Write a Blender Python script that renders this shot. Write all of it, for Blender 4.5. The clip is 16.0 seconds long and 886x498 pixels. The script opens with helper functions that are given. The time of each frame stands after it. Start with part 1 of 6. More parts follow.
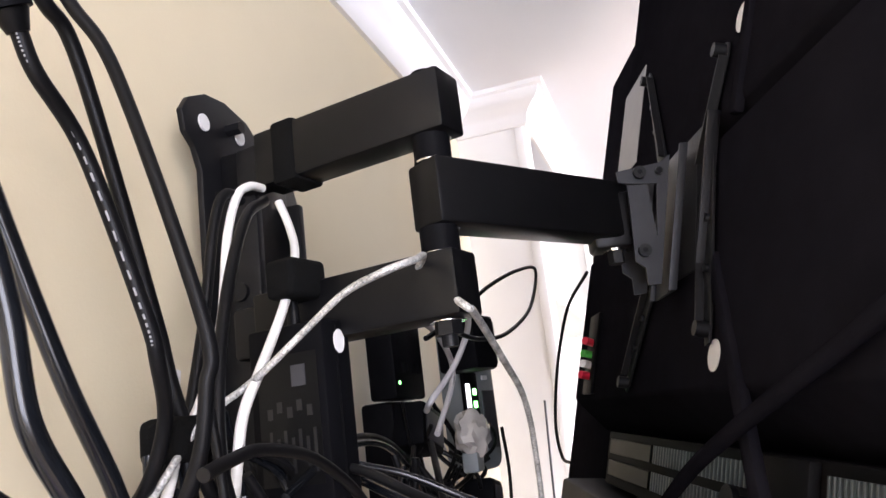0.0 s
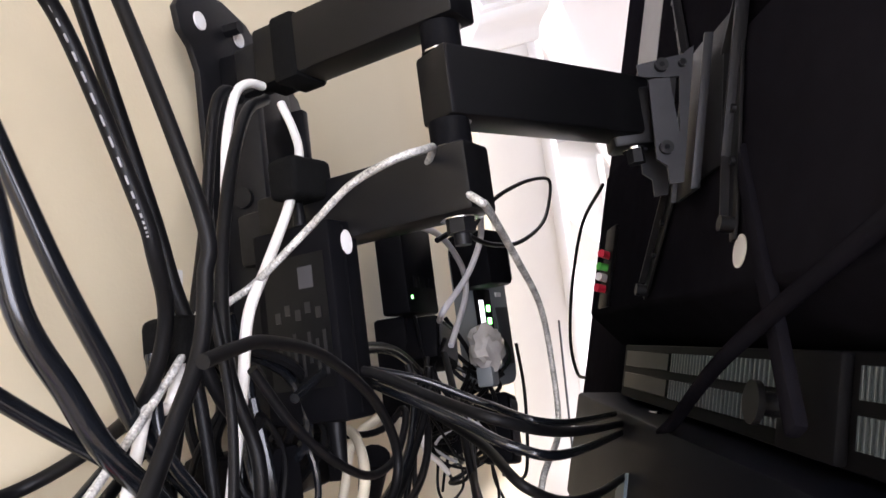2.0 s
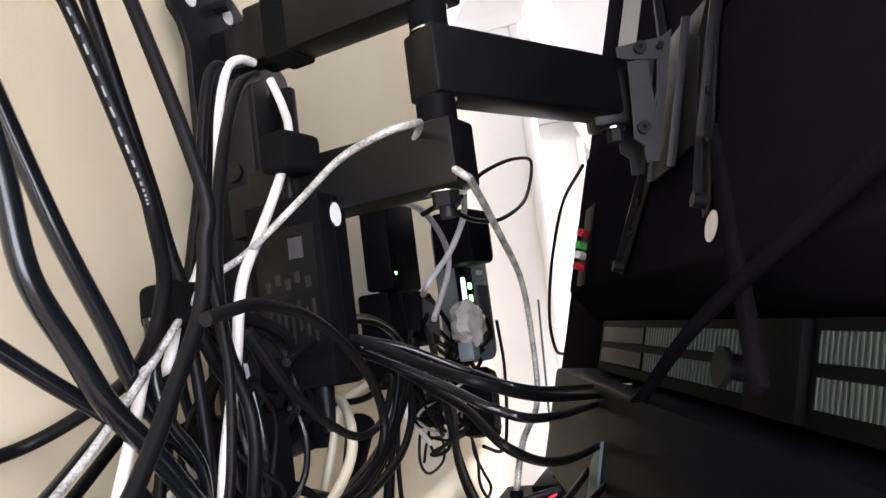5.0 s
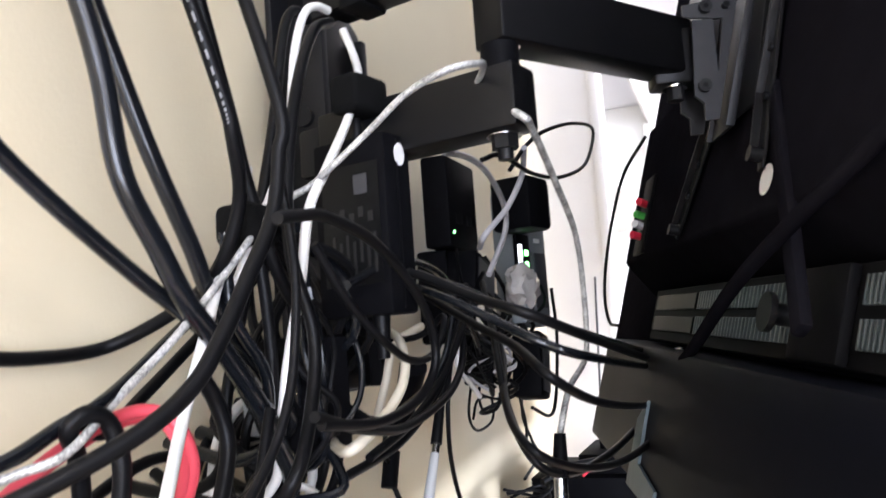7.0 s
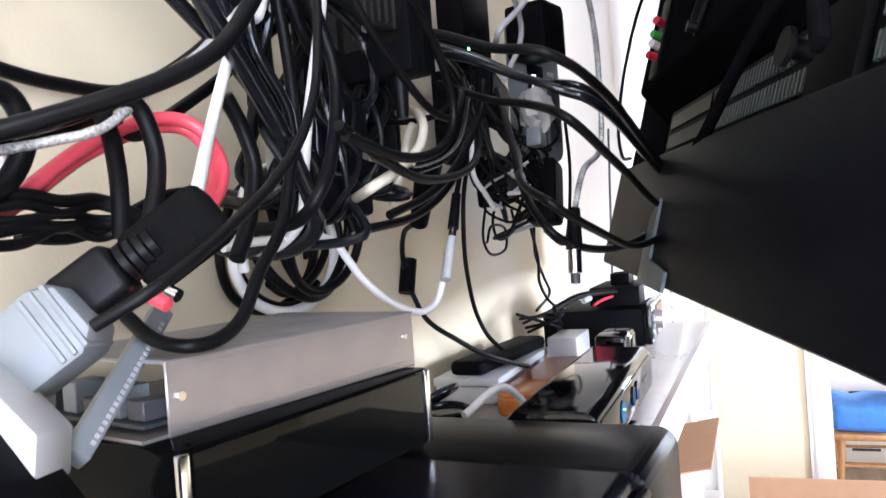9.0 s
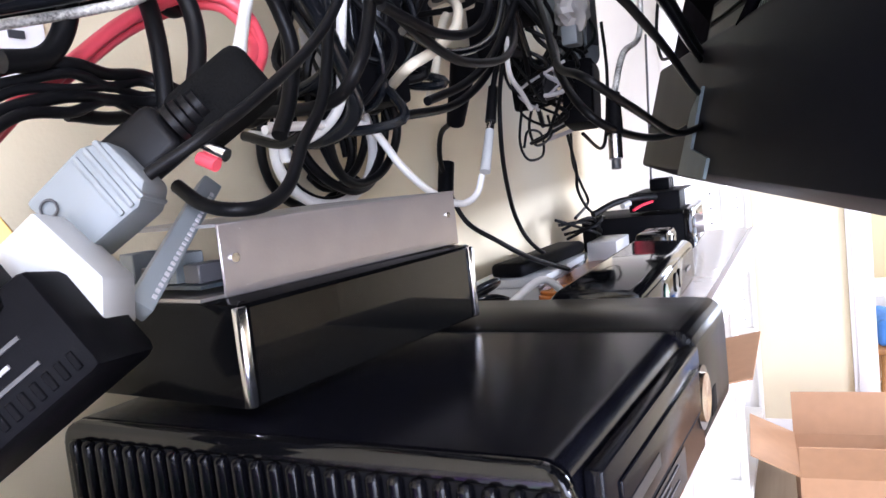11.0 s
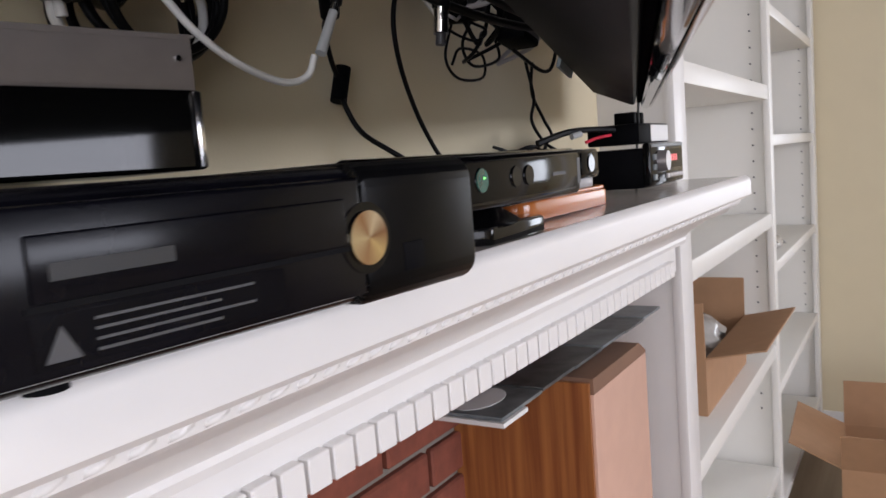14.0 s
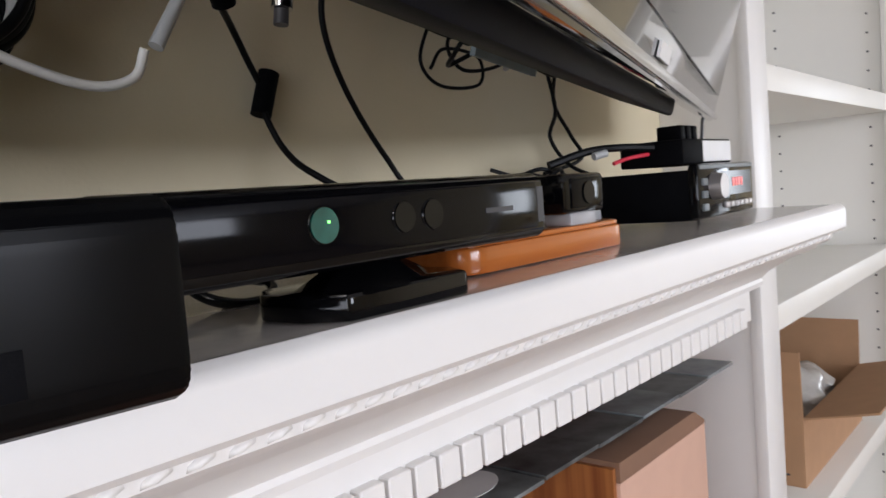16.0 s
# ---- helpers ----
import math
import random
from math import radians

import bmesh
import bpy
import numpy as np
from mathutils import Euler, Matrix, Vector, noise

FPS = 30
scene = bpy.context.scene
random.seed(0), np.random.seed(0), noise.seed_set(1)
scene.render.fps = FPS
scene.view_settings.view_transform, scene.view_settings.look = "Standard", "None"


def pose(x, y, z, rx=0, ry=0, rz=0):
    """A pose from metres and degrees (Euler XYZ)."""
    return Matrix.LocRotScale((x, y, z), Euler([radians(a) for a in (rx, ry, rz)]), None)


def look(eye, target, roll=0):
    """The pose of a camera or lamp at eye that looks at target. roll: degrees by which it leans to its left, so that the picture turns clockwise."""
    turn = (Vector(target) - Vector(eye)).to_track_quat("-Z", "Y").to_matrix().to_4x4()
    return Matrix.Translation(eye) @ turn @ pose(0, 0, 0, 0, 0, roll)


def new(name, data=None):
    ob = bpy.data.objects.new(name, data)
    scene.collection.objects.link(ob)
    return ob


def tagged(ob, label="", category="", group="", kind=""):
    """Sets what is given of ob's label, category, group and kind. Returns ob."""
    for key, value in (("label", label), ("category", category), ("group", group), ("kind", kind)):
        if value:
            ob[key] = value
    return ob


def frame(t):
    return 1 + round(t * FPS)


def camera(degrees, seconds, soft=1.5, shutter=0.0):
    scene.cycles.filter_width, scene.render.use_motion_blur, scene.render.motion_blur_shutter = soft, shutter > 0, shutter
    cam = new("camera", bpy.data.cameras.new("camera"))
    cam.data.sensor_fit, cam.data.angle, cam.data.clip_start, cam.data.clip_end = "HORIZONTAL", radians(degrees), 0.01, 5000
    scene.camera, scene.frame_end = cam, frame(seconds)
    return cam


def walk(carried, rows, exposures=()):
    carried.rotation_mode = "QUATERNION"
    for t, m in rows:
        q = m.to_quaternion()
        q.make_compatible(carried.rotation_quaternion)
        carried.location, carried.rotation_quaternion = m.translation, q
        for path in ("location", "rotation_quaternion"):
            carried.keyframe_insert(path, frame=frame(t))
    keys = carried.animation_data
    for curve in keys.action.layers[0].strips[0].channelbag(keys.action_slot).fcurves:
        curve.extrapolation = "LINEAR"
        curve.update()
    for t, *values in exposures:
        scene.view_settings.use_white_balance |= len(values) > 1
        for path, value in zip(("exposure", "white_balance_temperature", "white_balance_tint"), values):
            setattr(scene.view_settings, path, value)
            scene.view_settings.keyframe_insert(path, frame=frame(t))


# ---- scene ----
cam = camera(60.7, 16.0, soft=1.5, shutter=0.35)
PATH = [
    (0, (-0.478, -0.0808, 1.717), (1.395, 0.4589, 2.1679), -7.04),
    (0.5, (-0.478, -0.0858, 1.7168), (1.392, 0.461, 2.166), -7.04),
    (1, (-0.474, -0.0816, 1.713), (1.4, 0.4865, 2.1223), -7.22),
    (1.5, (-0.465, -0.0762, 1.7063), (1.411, 0.5198, 2.0631), -7.79),
    (2, (-0.452, -0.0707, 1.6986), (1.434, 0.5305, 1.9806), -7.57),
    (2.5, (-0.448, -0.0666, 1.6968), (1.444, 0.527, 1.9533), -7.67),
    (3, (-0.454, -0.0664, 1.6928), (1.442, 0.5163, 1.9477), -7.78),
    (3.2, (-0.452, -0.0665, 1.6938), (1.444, 0.5206, 1.942), -7.77),
    (5.3, (-0.482, -0.0721, 1.6865), (1.426, 0.4777, 1.9215), -7.09),
    (5.5, (-0.494, -0.0677, 1.6807), (1.412, 0.4898, 1.9202), -6.59),
    (6, (-0.516, -0.0679, 1.6657), (1.375, 0.5416, 1.8881), -6.66),
    (6.5, (-0.524, -0.0671, 1.6687), (1.352, 0.5902, 1.8968), -6.13),
    (7, (-0.489, -0.0772, 1.6531), (1.367, 0.6347, 1.8722), -4.1),
    (7.5, (-0.491, -0.0731, 1.6163), (1.323, 0.7593, 1.74), -0.21),
    (8, (-0.5, -0.0623, 1.6009), (1.364, 0.652, 1.724), -2.19),
    (8.5, (-0.499, -0.0657, 1.5727), (1.4, 0.5613, 1.5366), -5.14),
    (9, (-0.497, -0.0665, 1.5516), (1.353, 0.6912, 1.5238), -4.36),
    (9.5, (-0.491, -0.0636, 1.5357), (1.355, 0.7022, 1.4533), -4.46),
    (12, (-0.515, -0.0611, 1.4898), (1.262, 0.8271, 1.261), -7.29),
    (12.5, (-0.518, -0.0756, 1.4629), (1.284, 0.7723, 1.274), -7.32),
    (13, (-0.5, -0.1095, 1.443), (1.319, 0.6988, 1.2448), -6.55),
    (13.5, (-0.453, -0.1635, 1.424), (1.299, 0.7678, 1.1746), -5.46),
    (14, (-0.383, -0.2245, 1.4206), (1.301, 0.8323, 1.2032), -4.54),
    (14.5, (-0.308, -0.2574, 1.4187), (1.297, 0.9254, 1.2575), -4.29),
    (15, (-0.24, -0.2454, 1.4194), (1.391, 0.9067, 1.3236), -4.52),
    (15.5, (-0.184, -0.234, 1.412), (1.421, 0.9529, 1.2851), -5.68),
    (16, (-0.145, -0.2363, 1.4179), (1.372, 1.0596, 1.276), -4.55),
]
walk(cam, [(t, look(eye, target, roll)) for t, eye, target, roll in PATH],
     [(0.0, 0.7, 6350, 18), (3.0, 0.7, 6350, 18), (6.5, 0.75, 6100, 14), (9.0, 0.84, 5800, 14), (12.0, 0.84, 5750, 20), (12.5, 0.7, 5550, 21), (13.1, 0.05, 5150, 22), (13.5, -0.62, 5750, 19), (14.0, -1.02, 6450, 14), (15.0, -0.94, 6400, 11), (16.0, -0.92, 6400, 11)])

# ---- world and light ----
world = bpy.data.worlds.new("world")
scene.world = world
world.use_nodes = True
wn = world.node_tree
sky = wn.nodes.new("ShaderNodeTexSky")
sky.sky_type, sky.sun_disc, sky.sun_elevation, sky.sun_rotation = "NISHITA", False, radians(42), radians(200)
wn.nodes["Background"].inputs[1].default_value = 0.10
wn.links.new(sky.outputs[0], wn.nodes["Background"].inputs[0])


def area(name, eye, target, sx, sy, watts, colour):
    data = bpy.data.lights.new(name, "AREA")
    data.shape, data.size, data.size_y, data.energy, data.color = "RECTANGLE", sx, sy, watts, colour
    ob = new(name, data)
    ob.matrix_world = look(eye, target)
    return ob


# daylight standing in the two window openings of the room, and the ceiling lamp
area("window_light_front", (0.4, -4.35, 1.85), (0.6, 0.0, 1.4), 2.2, 0.9, 205, (0.85, 0.89, 1.0))
area("window_light_side", (-2.85, -1.5, 1.5), (0.0, -0.5, 1.4), 2.2, 1.4, 100, (0.85, 0.89, 1.0))
area("window_light_far_room", (5.5, -2.1, 1.5), (3.5, -0.9, 0.9), 1.7, 1.1, 90, (0.86, 0.92, 1.0))
area("ceiling_lamp_light", (-1.3, -0.9, 2.36), (-1.3, -0.9, 0.0), 0.5, 0.5, 16, (1.0, 0.96, 0.93))


# ---- materials ----
def mat(name, colour, rough=0.6, metal=0.0, vary=0.12, scale=30.0, bump=0.0, bscale=300.0, coat=0.0, spec=0.5, emit=0.0):
    m = bpy.data.materials.new(name)
    m.use_nodes = True
    nt = m.node_tree
    b = nt.nodes["Principled BSDF"]
    b.inputs["Roughness"].default_value = rough
    b.inputs["Metallic"].default_value = metal
    b.inputs["Coat Weight"].default_value = coat
    b.inputs["Specular IOR Level"].default_value = spec
    tc = nt.nodes.new("ShaderNodeTexCoord")
    n1 = nt.nodes.new("ShaderNodeTexNoise")
    n1.inputs["Scale"].default_value = scale
    n1.inputs["Detail"].default_value = 6
    n2 = nt.nodes.new("ShaderNodeTexNoise")
    n2.inputs["Scale"].default_value = scale / 9
    mx = nt.nodes.new("ShaderNodeMix")
    mx.inputs[0].default_value = 0.5
    ramp = nt.nodes.new("ShaderNodeValToRGB")
    lo = [max(0, c * (1 - vary)) for c in colour]
    hi = [min(1, c * (1 + vary)) for c in colour]
    ramp.color_ramp.elements[0].position, ramp.color_ramp.elements[1].position = 0.3, 0.7
    ramp.color_ramp.elements[0].color = (*lo, 1)
    ramp.color_ramp.elements[1].color = (*hi, 1)
    nt.links.new(tc.outputs["Object"], n1.inputs["Vector"])
    nt.links.new(tc.outputs["Object"], n2.inputs["Vector"])
    nt.links.new(n1.outputs["Fac"], mx.inputs[2])
    nt.links.new(n2.outputs["Fac"], mx.inputs[3])
    nt.links.new(mx.outputs[0], ramp.inputs[0])
    nt.links.new(ramp.outputs[0], b.inputs["Base Color"])
    if rough > 0.05:
        mr = nt.nodes.new("ShaderNodeMapRange")
        mr.inputs[3].default_value, mr.inputs[4].default_value = rough * 0.8, min(1, rough * 1.2)
        nt.links.new(n2.outputs["Fac"], mr.inputs[0])
        nt.links.new(mr.outputs[0], b.inputs["Roughness"])
    if bump:
        n3 = nt.nodes.new("ShaderNodeTexNoise")
        n3.inputs["Scale"].default_value = bscale
        n3.inputs["Detail"].default_value = 4
        bp = nt.nodes.new("ShaderNodeBump")
        bp.inputs["Strength"].default_value = bump
        bp.inputs["Distance"].default_value = 0.001
        nt.links.new(tc.outputs["Object"], n3.inputs["Vector"])
        nt.links.new(n3.outputs["Fac"], bp.inputs["Height"])
        nt.links.new(bp.outputs[0], b.inputs["Normal"])
    if emit:
        b.inputs["Emission Color"].default_value = (*colour, 1)
        b.inputs["Emission Strength"].default_value = emit
    return m


def wood(name, a, b_, rough=0.4, axis=2, freq=45.0):
    """Veneer with its grain along one axis."""
    m = mat(name, a, rough)
    nt = m.node_tree
    p = nt.nodes["Principled BSDF"]
    tc = nt.nodes.new("ShaderNodeTexCoord")
    mp = nt.nodes.new("ShaderNodeMapping")
    sc = [freq, freq, freq]
    sc[axis] = freq / 22
    mp.inputs["Scale"].default_value = sc
    n = nt.nodes.new("ShaderNodeTexNoise")
    n.inputs["Scale"].default_value, n.inputs["Detail"].default_value = 1.0, 8
    r = nt.nodes.new("ShaderNodeValToRGB")
    r.color_ramp.elements[0].position, r.color_ramp.elements[1].position = 0.35, 0.65
    r.color_ramp.elements[0].color, r.color_ramp.elements[1].color = (*b_, 1), (*a, 1)
    nt.links.new(tc.outputs["Object"], mp.inputs[0])
    nt.links.new(mp.outputs[0], n.inputs["Vector"])
    nt.links.new(n.outputs["Fac"], r.inputs[0])
    nt.links.new(r.outputs[0], p.inputs["Base Color"])
    return m


M_WALL = mat("cream wall paint", (0.73, 0.64, 0.445), 0.62, vary=0.03, scale=8, bump=0.25, bscale=260)
M_WHITE = mat("white gloss paint", (0.80, 0.78, 0.76), 0.38, vary=0.025, scale=14, bump=0.08, bscale=90)
M_SHELF = mat("white shelf laminate", (0.82, 0.80, 0.75), 0.45, vary=0.02, scale=10)
M_CEIL = mat("white ceiling paint", (0.80, 0.80, 0.82), 0.8, vary=0.02, scale=6)
M_TOP = mat("grey stone mantel top", (0.44, 0.40, 0.37), 0.14, vary=0.12, scale=60)
M_FLOOR = wood("oak floor", (0.34, 0.26, 0.18), (0.25, 0.18, 0.12), 0.45, 0, 22)
M_BLACK = mat("black satin paint", (0.004, 0.004, 0.0045), 0.36, vary=0.2, scale=80, bump=0.06, bscale=900, spec=0.2)
M_STEEL = mat("black powder-coated steel", (0.007, 0.007, 0.008), 0.44, vary=0.25, scale=60, bump=0.15, bscale=1400, spec=0.2)
M_BRKT = mat("dark grey stamped steel", (0.022, 0.023, 0.027), 0.45, metal=0.2, vary=0.2, scale=70, spec=0.3)
M_TVLOW = mat("smooth dark television plastic", (0.0042, 0.0046, 0.0078), 0.5, vary=0.3, scale=30, bump=0.1, bscale=1200, spec=0.04)
M_BRKTB = mat("blue grey coated steel", (0.10, 0.14, 0.16), 0.45, vary=0.2, scale=60)
M_TVBACK = mat("black textured television plastic", (0.0088, 0.0083, 0.0110), 0.7, vary=0.25, scale=40, bump=0.3, bscale=1600, spec=0.0)
M_TVGLOSS = mat("gloss black bezel", (0.008, 0.008, 0.010), 0.07, vary=0.1, coat=0.6)
M_SCREEN = mat("dark screen glass", (0.004, 0.0045, 0.006), 0.07, vary=0.05, coat=0.1, spec=0.35)
M_VENTL = mat("pale vent slat plastic", (0.055, 0.070, 0.078), 0.35, vary=0.2, scale=90)
M_VENT = mat("vent slat blue grey plastic", (0.020, 0.028, 0.034), 0.35, vary=0.2, scale=90)
M_VENTP = mat("smooth vent plastic", (0.0030, 0.0042, 0.0050), 0.45, vary=0.3, scale=60, spec=0.12)
M_VENTBACK = mat("vent backing", (0.004, 0.004, 0.005), 0.7, spec=0.1)
M_CABLE = mat("black cable rubber", (0.004, 0.004, 0.0045), 0.42, vary=0.25, scale=60, spec=0.14)
M_CABLEG = mat("black glossy cable vinyl", (0.006, 0.007, 0.009), 0.22, vary=0.2, scale=40, coat=0.1, spec=0.38)
M_CABLEW = mat("white cable vinyl", (0.72, 0.71, 0.68), 0.38, vary=0.05, scale=50)
M_CABLEGREY = mat("grey cable vinyl", (0.42, 0.41, 0.42), 0.4, vary=0.08, scale=50)
M_CABLERED = mat("red pink cable jacket", (0.72, 0.08, 0.11), 0.35, vary=0.1, scale=50)
M_CREAM = mat("ivory cable vinyl", (0.66, 0.60, 0.47), 0.4, vary=0.06, scale=50)
M_CHROME = mat("bright nickel", (0.75, 0.75, 0.76), 0.18, metal=1.0, vary=0.08, scale=70)
M_ALU = mat("brushed aluminium case", (0.40, 0.37, 0.36), 0.38, metal=0.75, vary=0.10, scale=50, bump=0.08, bscale=500)
M_ALUTOP = mat("grey case lid with dust", (0.33, 0.32, 0.31), 0.6, metal=0.3, vary=0.3, scale=35)
M_PIANO = mat("piano black plastic", (0.0025, 0.0025, 0.003), 0.09, vary=0.1, spec=0.28)
M_BOX = mat("black lacquered box", (0.002, 0.002, 0.0022), 0.14, vary=0.1, spec=0.07)
M_GBGLASS = mat("smoked box front", (0.003, 0.003, 0.003), 0.06, vary=0.1, spec=0.2)
M_SMOKE = mat("smoked plastic window", (0.002, 0.002, 0.003), 0.10, vary=0.1, spec=0.12)
M_MATTE = mat("matte black plastic", (0.0045, 0.0045, 0.0054), 0.5, vary=0.25, scale=60, bump=0.12, bscale=1500, spec=0.03)
M_RIB = mat("worn gloss black rib", (0.002, 0.002, 0.003), 0.16, vary=0.3, scale=60, spec=0.16)
M_SHELL = mat("satin black console shell", (0.0022, 0.0022, 0.0026), 0.3, vary=0.2, scale=40, spec=0.1)
M_CONS = mat("black console plastic with dust", (0.0032, 0.0032, 0.0052), 0.2, vary=0.6, scale=22, bump=0.03, bscale=900, spec=0.13)
M_GREYP = mat("grey connector plastic", (0.18, 0.20, 0.21), 0.45, vary=0.08)
M_GREYD = mat("dark grey plastic", (0.045, 0.045, 0.05), 0.45, vary=0.15)
M_WPLAST = mat("white plastic", (0.43, 0.44, 0.44), 0.35, vary=0.04)
M_BRASS = mat("brass pin", (0.75, 0.50, 0.18), 0.3, metal=1.0, vary=0.1)
M_PURPLE = mat("purple case sleeve", (0.42, 0.20, 0.62), 0.2, vary=0.12, scale=20, coat=0.5)
M_COVER = mat("printed cover picture", (0.5, 0.4, 0.6), 0.2, vary=0.1, scale=42, coat=0.4)
for _nd in M_COVER.node_tree.nodes:
    if _nd.type == "VALTORGB":
        _cr = _nd.color_ramp
        _cr.elements[0].position, _cr.elements[0].color = 0.41, (0.16, 0.12, 0.15, 1)
        _cr.elements[1].position, _cr.elements[1].color = 0.60, (0.78, 0.74, 0.80, 1)
        for _p, _c in ((0.45, (0.40, 0.27, 0.50, 1)), (0.55, (0.56, 0.40, 0.68, 1))):
            _cr.elements.new(_p).color = _c
M_GREEN = mat("bright green case plastic", (0.09, 0.46, 0.08), 0.22, vary=0.1, scale=25, coat=0.4)
M_CLEARC = mat("clear grey case plastic", (0.35, 0.42, 0.41), 0.15, vary=0.25, scale=25, coat=0.5)
M_PAPER = mat("white printed paper", (0.74, 0.73, 0.72), 0.5, vary=0.04)
M_REDP = mat("red paper", (0.62, 0.02, 0.05), 0.5, vary=0.08)
M_CARD = mat("brown corrugated cardboard", (0.42, 0.24, 0.13), 0.85, vary=0.08, scale=25, bump=0.2, bscale=500)
M_CARDL = mat("pale kraft cardboard", (0.58, 0.36, 0.27), 0.8, vary=0.06, scale=25, bump=0.2, bscale=500)
M_CARDSHADE = mat("shaded brown cardboard", (0.22, 0.12, 0.075), 0.85, vary=0.08, scale=25)
M_VENEER = wood("orange wood veneer", (0.36, 0.135, 0.04), (0.20, 0.06, 0.018), 0.35, 2, 70)
M_TRAY = wood("orange varnished wood", (0.52, 0.16, 0.03), (0.36, 0.09, 0.015), 0.2, 0, 40)
M_BRICK = mat("red brown brick", (0.20, 0.055, 0.032), 0.8, vary=0.35, scale=40, bump=0.6, bscale=120)
M_MORTAR = mat("grey mortar", (0.22, 0.19, 0.16), 0.95, vary=0.15, scale=90, bump=0.5, bscale=250)
M_BLUE = mat("blue cushion cloth", (0.06, 0.20, 0.58), 0.8, vary=0.25, scale=18)
M_CHAIR = wood("honey oak chair", (0.46, 0.24, 0.09), (0.34, 0.16, 0.06), 0.4, 2, 30)
M_LEDG = mat("green indicator", (0.25, 1.0, 0.25), 0.3, emit=4.0)
M_LEDW = mat("white backlit strip", (0.95, 0.98, 1.0), 0.3, emit=2.0)
M_LEDR = mat("red display digits", (0.9, 0.05, 0.03), 0.3, emit=0.45)
M_TEAL = mat("teal lens coating", (0.012, 0.09, 0.075), 0.08, vary=0.5, scale=90, coat=0.6)
M_BTN = mat("spun metal power button with painted glints", (0.62, 0.52, 0.38), 0.22, metal=1.0, vary=0.25, scale=25)
# bright and dark sectors round the button: its reflections put into the base colour
_nt = M_BTN.node_tree
_tc, _gr, _rp, _mp = (_nt.nodes.new("ShaderNode" + k) for k in ("TexCoord", "TexGradient", "ValToRGB", "Mapping"))
_gr.gradient_type = "RADIAL"
_mp.inputs["Location"].default_value, _mp.inputs["Rotation"].default_value = (-0.176, 0.036, 0), (radians(90), 0, 0)
for _k, (_p, _c) in enumerate(((0.0, (0.75, 0.66, 0.48)), (0.18, (0.42, 0.25, 0.15)), (0.33, (0.80, 0.72, 0.60)), (0.47, (0.34, 0.20, 0.13)), (0.62, (0.82, 0.66, 0.38)), (0.80, (0.50, 0.32, 0.20)), (1.0, (0.75, 0.66, 0.48)))):
    _e = _rp.color_ramp.elements[_k] if _k < 2 else _rp.color_ramp.elements.new(_p)
    _e.position, _e.color = _p, (*_c, 1)
_nt.links.new(_tc.outputs["Object"], _mp.inputs[0])
_nt.links.new(_mp.outputs[0], _gr.inputs[0])
_nt.links.new(_gr.outputs[1], _rp.inputs[0])
_nt.links.new(_rp.outputs[0], _nt.nodes["Principled BSDF"].inputs["Base Color"])
M_BAG = mat("crumpled clear wrap", (0.45, 0.43, 0.40), 0.18, vary=0.3, scale=30, bump=0.9, bscale=60)
M_PHOTOA = mat("grey photo print", (0.10, 0.105, 0.105), 0.3, vary=1.0, scale=34, spec=0.3)
M_PHOTOB = mat("pale photo print", (0.17, 0.185, 0.19), 0.3, vary=0.95, scale=24, spec=0.3)
M_FABRIC = mat("white cloth", (0.7, 0.7, 0.72), 0.9, vary=0.08)
M_GREYPIPE = mat("braided silver sleeve", (0.48, 0.48, 0.46), 0.4, metal=0.3, vary=0.95, scale=700)
M_LABEL = mat("silver label", (0.55, 0.55, 0.55), 0.4, vary=0.1)
M_BARD = mat("mid grey print", (0.055, 0.055, 0.058), 0.5)
M_PRINT = mat("dull grey print", (0.012, 0.012, 0.012), 0.5)
M_BAR = mat("grey print", (0.28, 0.28, 0.29), 0.5)
M_TAPE = mat("black hook tape", (0.003, 0.003, 0.003), 0.95, vary=0.3, scale=200, bump=0.6, bscale=900, spec=0.1)


# ---- mesh helpers ----
def bx(x0, x1, y0, y1, z0, z1, bevel=0.0, seg=2, bm=None):
    """A box, bevelled, added to bm or to a new bmesh."""
    b = bmesh.new()
    bmesh.ops.create_cube(b, size=1)
    bmesh.ops.transform(b, matrix=Matrix.LocRotScale(((x0 + x1) / 2, (y0 + y1) / 2, (z0 + z1) / 2), None, (x1 - x0, y1 - y0, z1 - z0)), verts=b.verts)
    if bevel:
        bmesh.ops.bevel(b, geom=b.edges[:], offset=bevel, segments=seg, profile=0.5, affect="EDGES")
    return add(bm, b)


def add(bm, b, m=None):
    """b joined into bm (or b itself), after the move m."""
    if m is not None:
        bmesh.ops.transform(b, matrix=m, verts=b.verts)
    if bm is None:
        return b
    me = bpy.data.meshes.new("tmp")
    b.to_mesh(me)
    b.free()
    bm.from_mesh(me)
    bpy.data.meshes.remove(me)
    return bm


def prism(pts, depth, m=None, bevel=0.0, bm=None):
    """The outline pts (x, y) raised to depth along z, then moved by m."""
    b = bmesh.new()
    f = b.faces.new([b.verts.new((x, y, 0)) for x, y in pts])
    r = bmesh.ops.extrude_face_region(b, geom=[f])
    bmesh.ops.translate(b, vec=(0, 0, depth), verts=[v for v in r["geom"] if isinstance(v, bmesh.types.BMVert)])
    bmesh.ops.recalc_face_normals(b, faces=b.faces[:])
    if bevel:
        bmesh.ops.bevel(b, geom=b.edges[:], offset=bevel, segments=2, profile=0.5, affect="EDGES")
    return add(bm, b, m)


